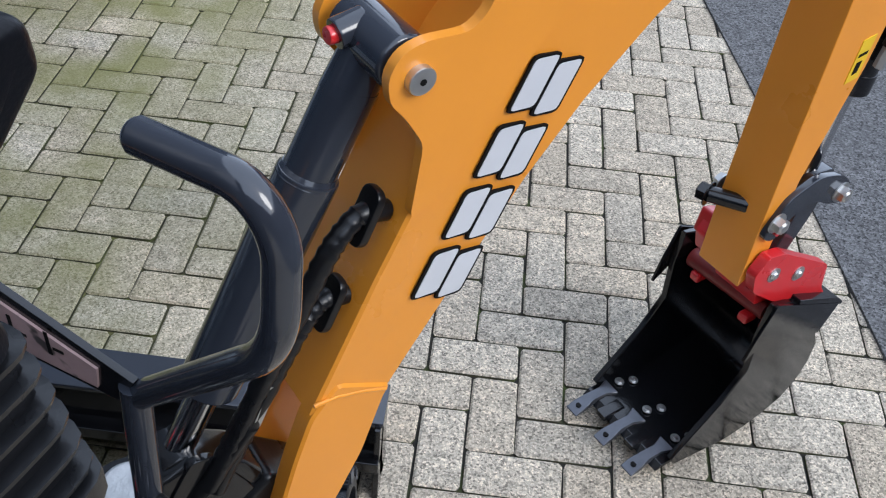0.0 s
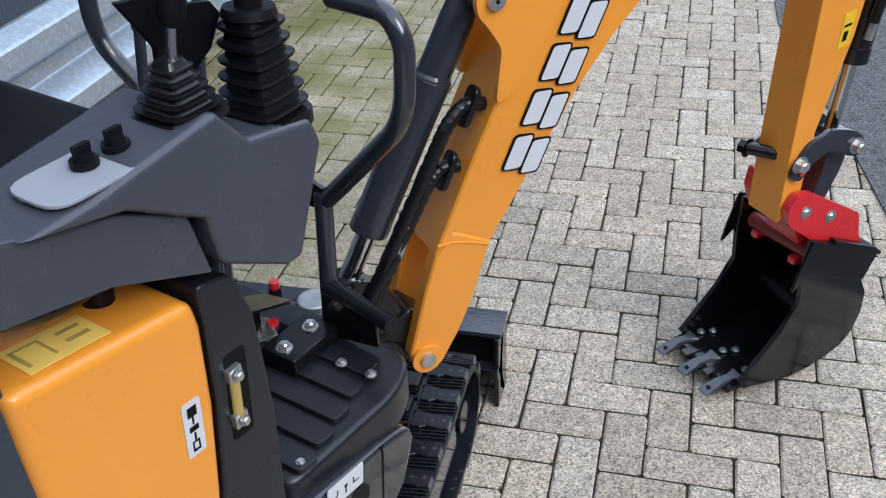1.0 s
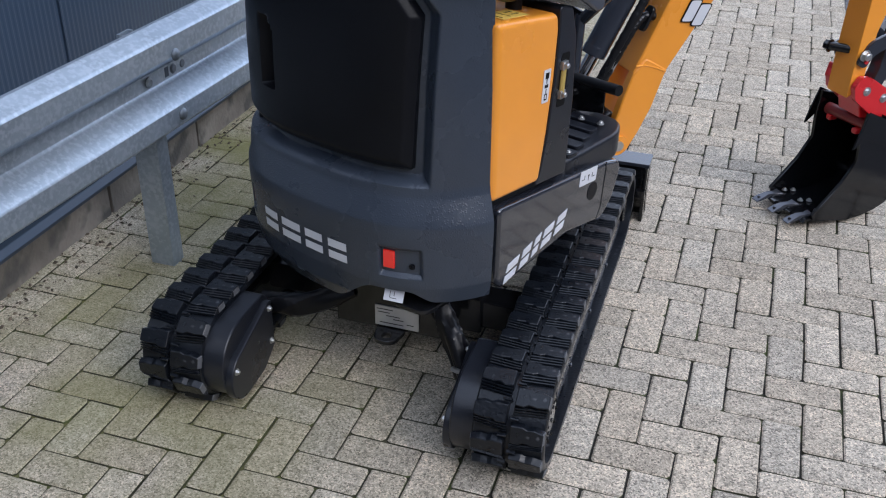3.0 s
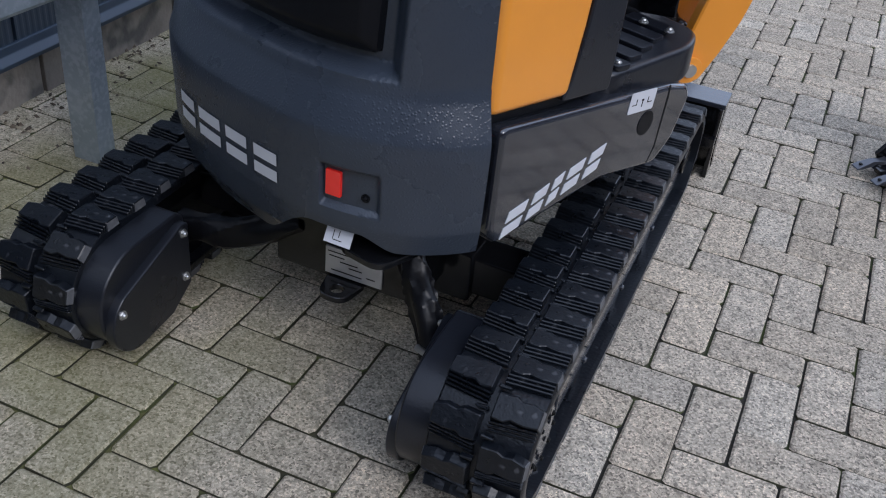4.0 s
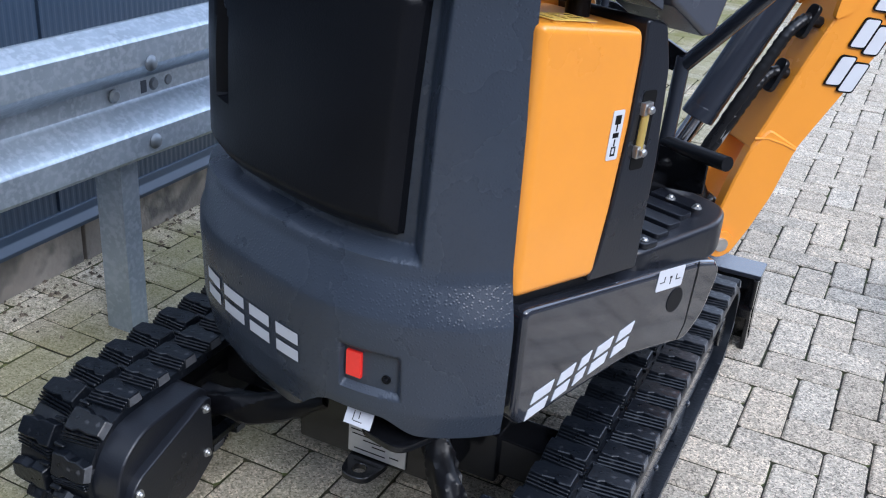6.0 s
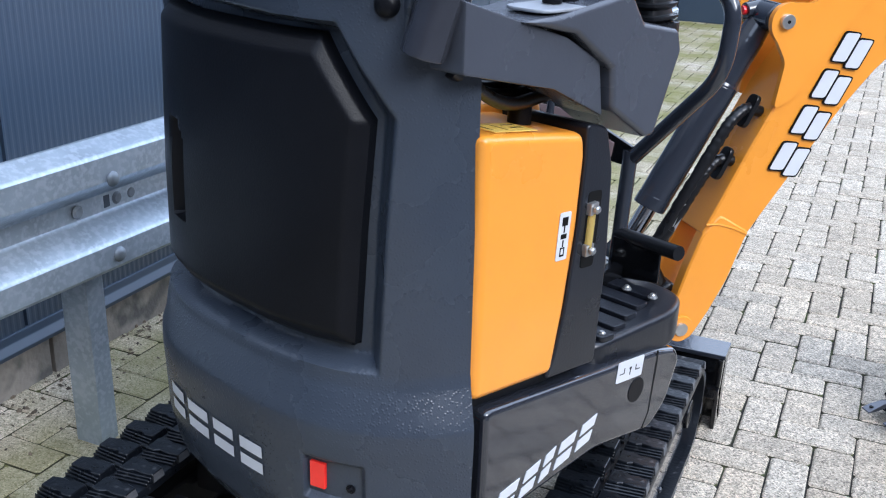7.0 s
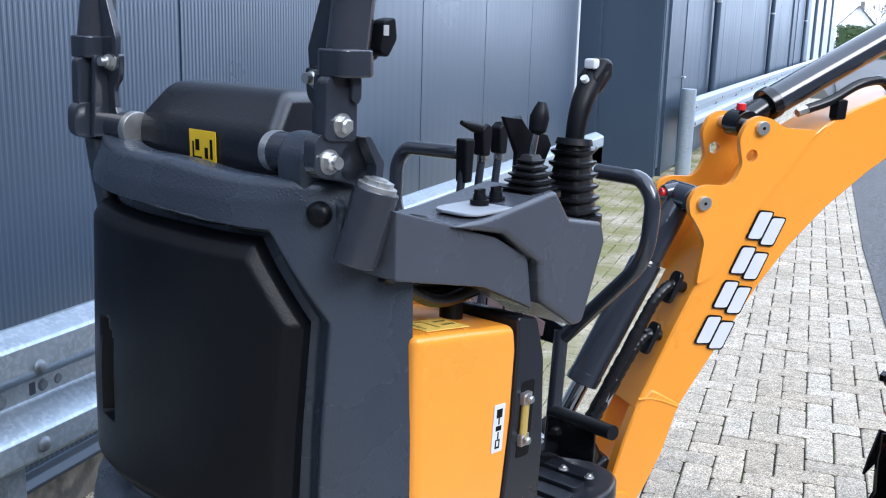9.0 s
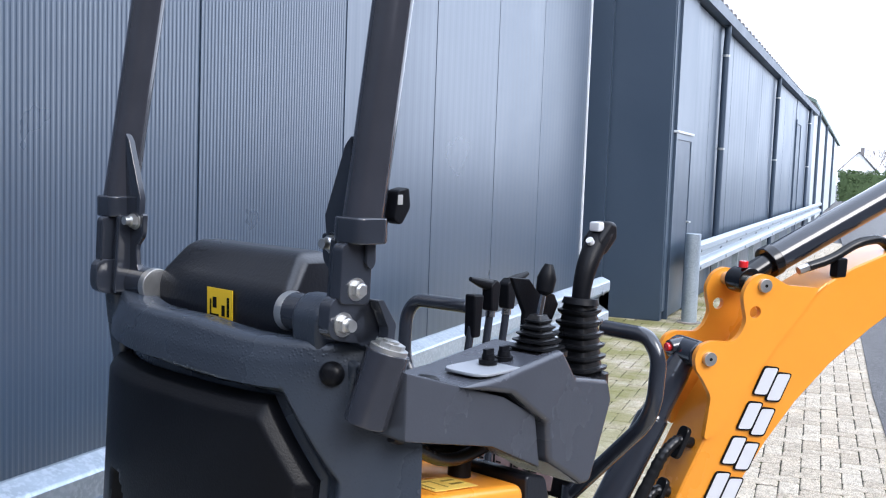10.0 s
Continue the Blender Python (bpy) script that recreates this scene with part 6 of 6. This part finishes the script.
def gabled(name, x, y, w, dpt, h, ridge, label):
    hs = empty(name, (x, y, 0), label, "house", "far houses")
    part("wall", bbox((x, y, 0), (x + w, y + dpt, h), 0), RENDERW, hs)
    bm = B()
    for sx in (0, 1):
        a = [(x - 0.4, h - 0.15), (x + w / 2, h + ridge), (x + w / 2, h + ridge + 0.22), (x - 0.4, h + 0.07)]
        if sx:
            a = [(2 * x + w - p, q) for p, q in a]
        prism(bm, a, y - 0.3, y + dpt + 0.3, "y")
    part("roof", bm, ROOFM, hs)
    part("gable", prism(B(), [(x, h), (x + w, h), (x + w / 2, h + ridge)], y, y + 0.2, "y"), RENDERW, hs)
    part("chimney", bbox((x + w * 0.55, y + dpt * 0.4, h + ridge * 0.6), (x + w * 0.55 + 0.6, y + dpt * 0.4 + 0.6, h + ridge + 0.9), 0), ROOFM, hs)
    for k in range(2):
        wd = part("window", bbox((x + w * (0.18 + 0.4 * k), y - 0.06, 1.0), (x + w * (0.4 + 0.4 * k), y + 0.02, 2.2), 0), TRIM, hs)
        part("pane", bbox((x + w * (0.2 + 0.4 * k), y - 0.08, 1.08), (x + w * (0.38 + 0.4 * k), y - 0.06, 2.12), 0), GLASSD, wd)
    return hs


gabled("house", 2.7, 160, 5.2, 9, 2.9, 3.0, "white rendered house with a grey tiled gable roof")
gabled("house", 11.0, 172, 7, 9, 3.0, 3.6, "pale rendered house with a steep grey roof")


def clumps(bm, n, lo, hi, r, seed):
    rng = random.Random(seed)
    for _ in range(n):
        c = Vector([rng.uniform(a, b) for a, b in zip(lo, hi)])
        for _k in range(3):
            d1 = Vector((rng.uniform(-1, 1), rng.uniform(-1, 1), rng.uniform(-1, 1))) * r
            d2 = Vector((rng.uniform(-1, 1), rng.uniform(-1, 1), rng.uniform(-1, 1))) * r
            bm.faces.new([bm.verts.new(c), bm.verts.new(c + d1), bm.verts.new(c + d2)])


bm = bbox((1.5, 82, 0), (9.8, 83.4, 2.15), 0)
clumps(bm, 3600, (1.35, 81.8, 0), (9.9, 83.5, 2.4), 0.16, 4)
tagged(part("hedge", bm, GREEN, smooth=0), "clipped green hedge in front of the houses", "hedge", kind="stuff")


def bare_tree(x, y, h, seed):
    rng = random.Random(seed)
    t = empty("tree", (x, y, 0), "bare brown tree with fine winter twigs", "tree", "far trees")
    bm = B()
    tips = []

    def grow(p, d, ln, r, lvl):
        q = p + d * ln
        tube(bm, [p, (p + q) / 2 + Vector((rng.uniform(-1, 1), rng.uniform(-1, 1), 0)) * ln * 0.06, q], [r, r * 0.85, r * 0.65], 5 if lvl else 8)
        if lvl < 4:
            for _ in range(3 if lvl < 3 else 4):
                nd = (d + Vector((rng.uniform(-1, 1), rng.uniform(-1, 1), rng.uniform(-0.2, 0.7))) * 0.75).normalized()
                grow(q, nd, ln * rng.uniform(0.55, 0.8), r * 0.55, lvl + 1)
        else:
            tips.append(q)
    grow(Vector((x, y, 0)), Vector((0, 0, 1)), h * 0.3, h * 0.022, 0)
    part("trunk", bm, TWIG, t)
    bm = B()
    for q in tips:
        for _ in range(5):
            d1 = Vector((rng.uniform(-1, 1), rng.uniform(-1, 1), rng.uniform(-0.3, 1))) * 0.5
            s = Vector((0.03, 0.02, 0))
            bm.faces.new([bm.verts.new(q), bm.verts.new(q + s), bm.verts.new(q + d1)])
    part("crown", bm, TWIG, t, smooth=0)


for i, (x, y, h) in enumerate(((8.9, 186, 8.6), (10.9, 192, 9), (5.8, 200, 7.5), (14.2, 190, 10), (17.7, 186, 9))):
    bare_tree(x, y, h, 20 + i)

# ---- pavers, laid in herringbone ----


def paver_mesh(long_x, seed):
    rng = random.Random(seed)
    a, b = (2 * W, W) if long_x else (W, 2 * W)
    g, c, dz = 0.0023, 0.0052, 0.0042
    bm = B()
    rings = []
    cuts = [rng.uniform(0.004, 0.011) for _ in range(8)]
    wob = [(rng.uniform(-0.0019, 0.0019), rng.uniform(-0.0019, 0.0019)) for _ in range(8)]
    for ins, z in ((g, -0.03), (g, -dz), (g + c, 0.0)):
        k = [ins + q for q in cuts]
        ring = [(k[0], ins), (a - k[1], ins), (a - ins, k[2]), (a - ins, b - k[3]), (a - k[4], b - ins), (k[5], b - ins), (ins, b - k[6]), (ins, k[7])]
        rings.append([bm.verts.new((x + w[0], y + w[1], z)) for (x, y), w in zip(ring, wob)])
    for p, q in zip(rings, rings[1:]):
        for i in range(8):
            bm.faces.new((p[i], p[(i + 1) % 8], q[(i + 1) % 8], q[i]))
    bm.faces.new(rings[-1])
    me = bpy.data.meshes.new("paver")
    bm.to_mesh(me)
    bm.free()
    me.materials.append(BRICK)
    me.materials.append(SOIL)
    for p in me.polygons:
        if abs(p.normal.z) < 0.3:
            p.material_index = 1
    return me


kinds = {lx: [paver_mesh(lx, 7 + i) for i in range(8)] for lx in (True, False)}
rng = random.Random(11)
verts, faces, slots = [], [], []
near = 0
flat_sets = {}
for lx in kinds:
    flat_sets[lx] = [([v.co.copy() for v in me.vertices], [tuple(p.vertices) for p in me.polygons], [p.material_index for p in me.polygons]) for me in kinds[lx]]


def road_x(y):
    pts = [(-40, 1.32), (0, 1.05), (2.1, 0.735), (3.4, 0.51), (6, 0.47), (60, 0.9)]
    for (a, xa), (b, xb) in zip(pts, pts[1:]):
        if y <= b:
            return xa + (xb - xa) * (y - a) / (b - a)
    return 0.9


for u in range(-22, 12):
    for v in range(-70, 240):
        cls = (v - u) % 4
        if cls == 3:
            lx = True
        elif cls == 0:
            lx = False
        else:
            continue
        x, y = u * W, v * W
        cx, cy = x + (W if lx else W / 2), y + (W / 2 if lx else W)
        if cx > road_x(cy) + 0.13 or cx < -2.3:
            continue
        k = rng.randrange(8)
        tilt = (max(-0.006, min(0.006, rng.gauss(0, 0.003))), max(-0.006, min(0.006, rng.gauss(0, 0.003))))
        dz = max(-0.0016, min(0.0016, rng.gauss(0, 0.0009)))
        if -1.3 < cx < 0.62 and -0.95 < cy < 1.75 and near < 300:
            ob = new("paver", kinds[lx][k])
            ob.location = (x, y, dz)
            ob.rotation_euler = (tilt[0], tilt[1], 0)
            ob.parent = pavement
            near += 1
        else:
            base = len(verts)
            vs, fs, ids = flat_sets[lx][k]
            for p in vs:
                verts.append((x + p.x, y + p.y, p.z + dz + tilt[0] * (p.y - 0.07) - tilt[1] * (p.x - 0.07)))
            faces += [tuple(i + base for i in f) for f in fs]
            slots += ids
me = bpy.data.meshes.new("pavers")
me.from_pydata(verts, [], faces)
me.materials.append(BRICK)
me.materials.append(SOIL)
me.polygons.foreach_set("material_index", slots)
rest = new("pavers", me)
rest.parent = pavement
rest["kind"] = "stuff"
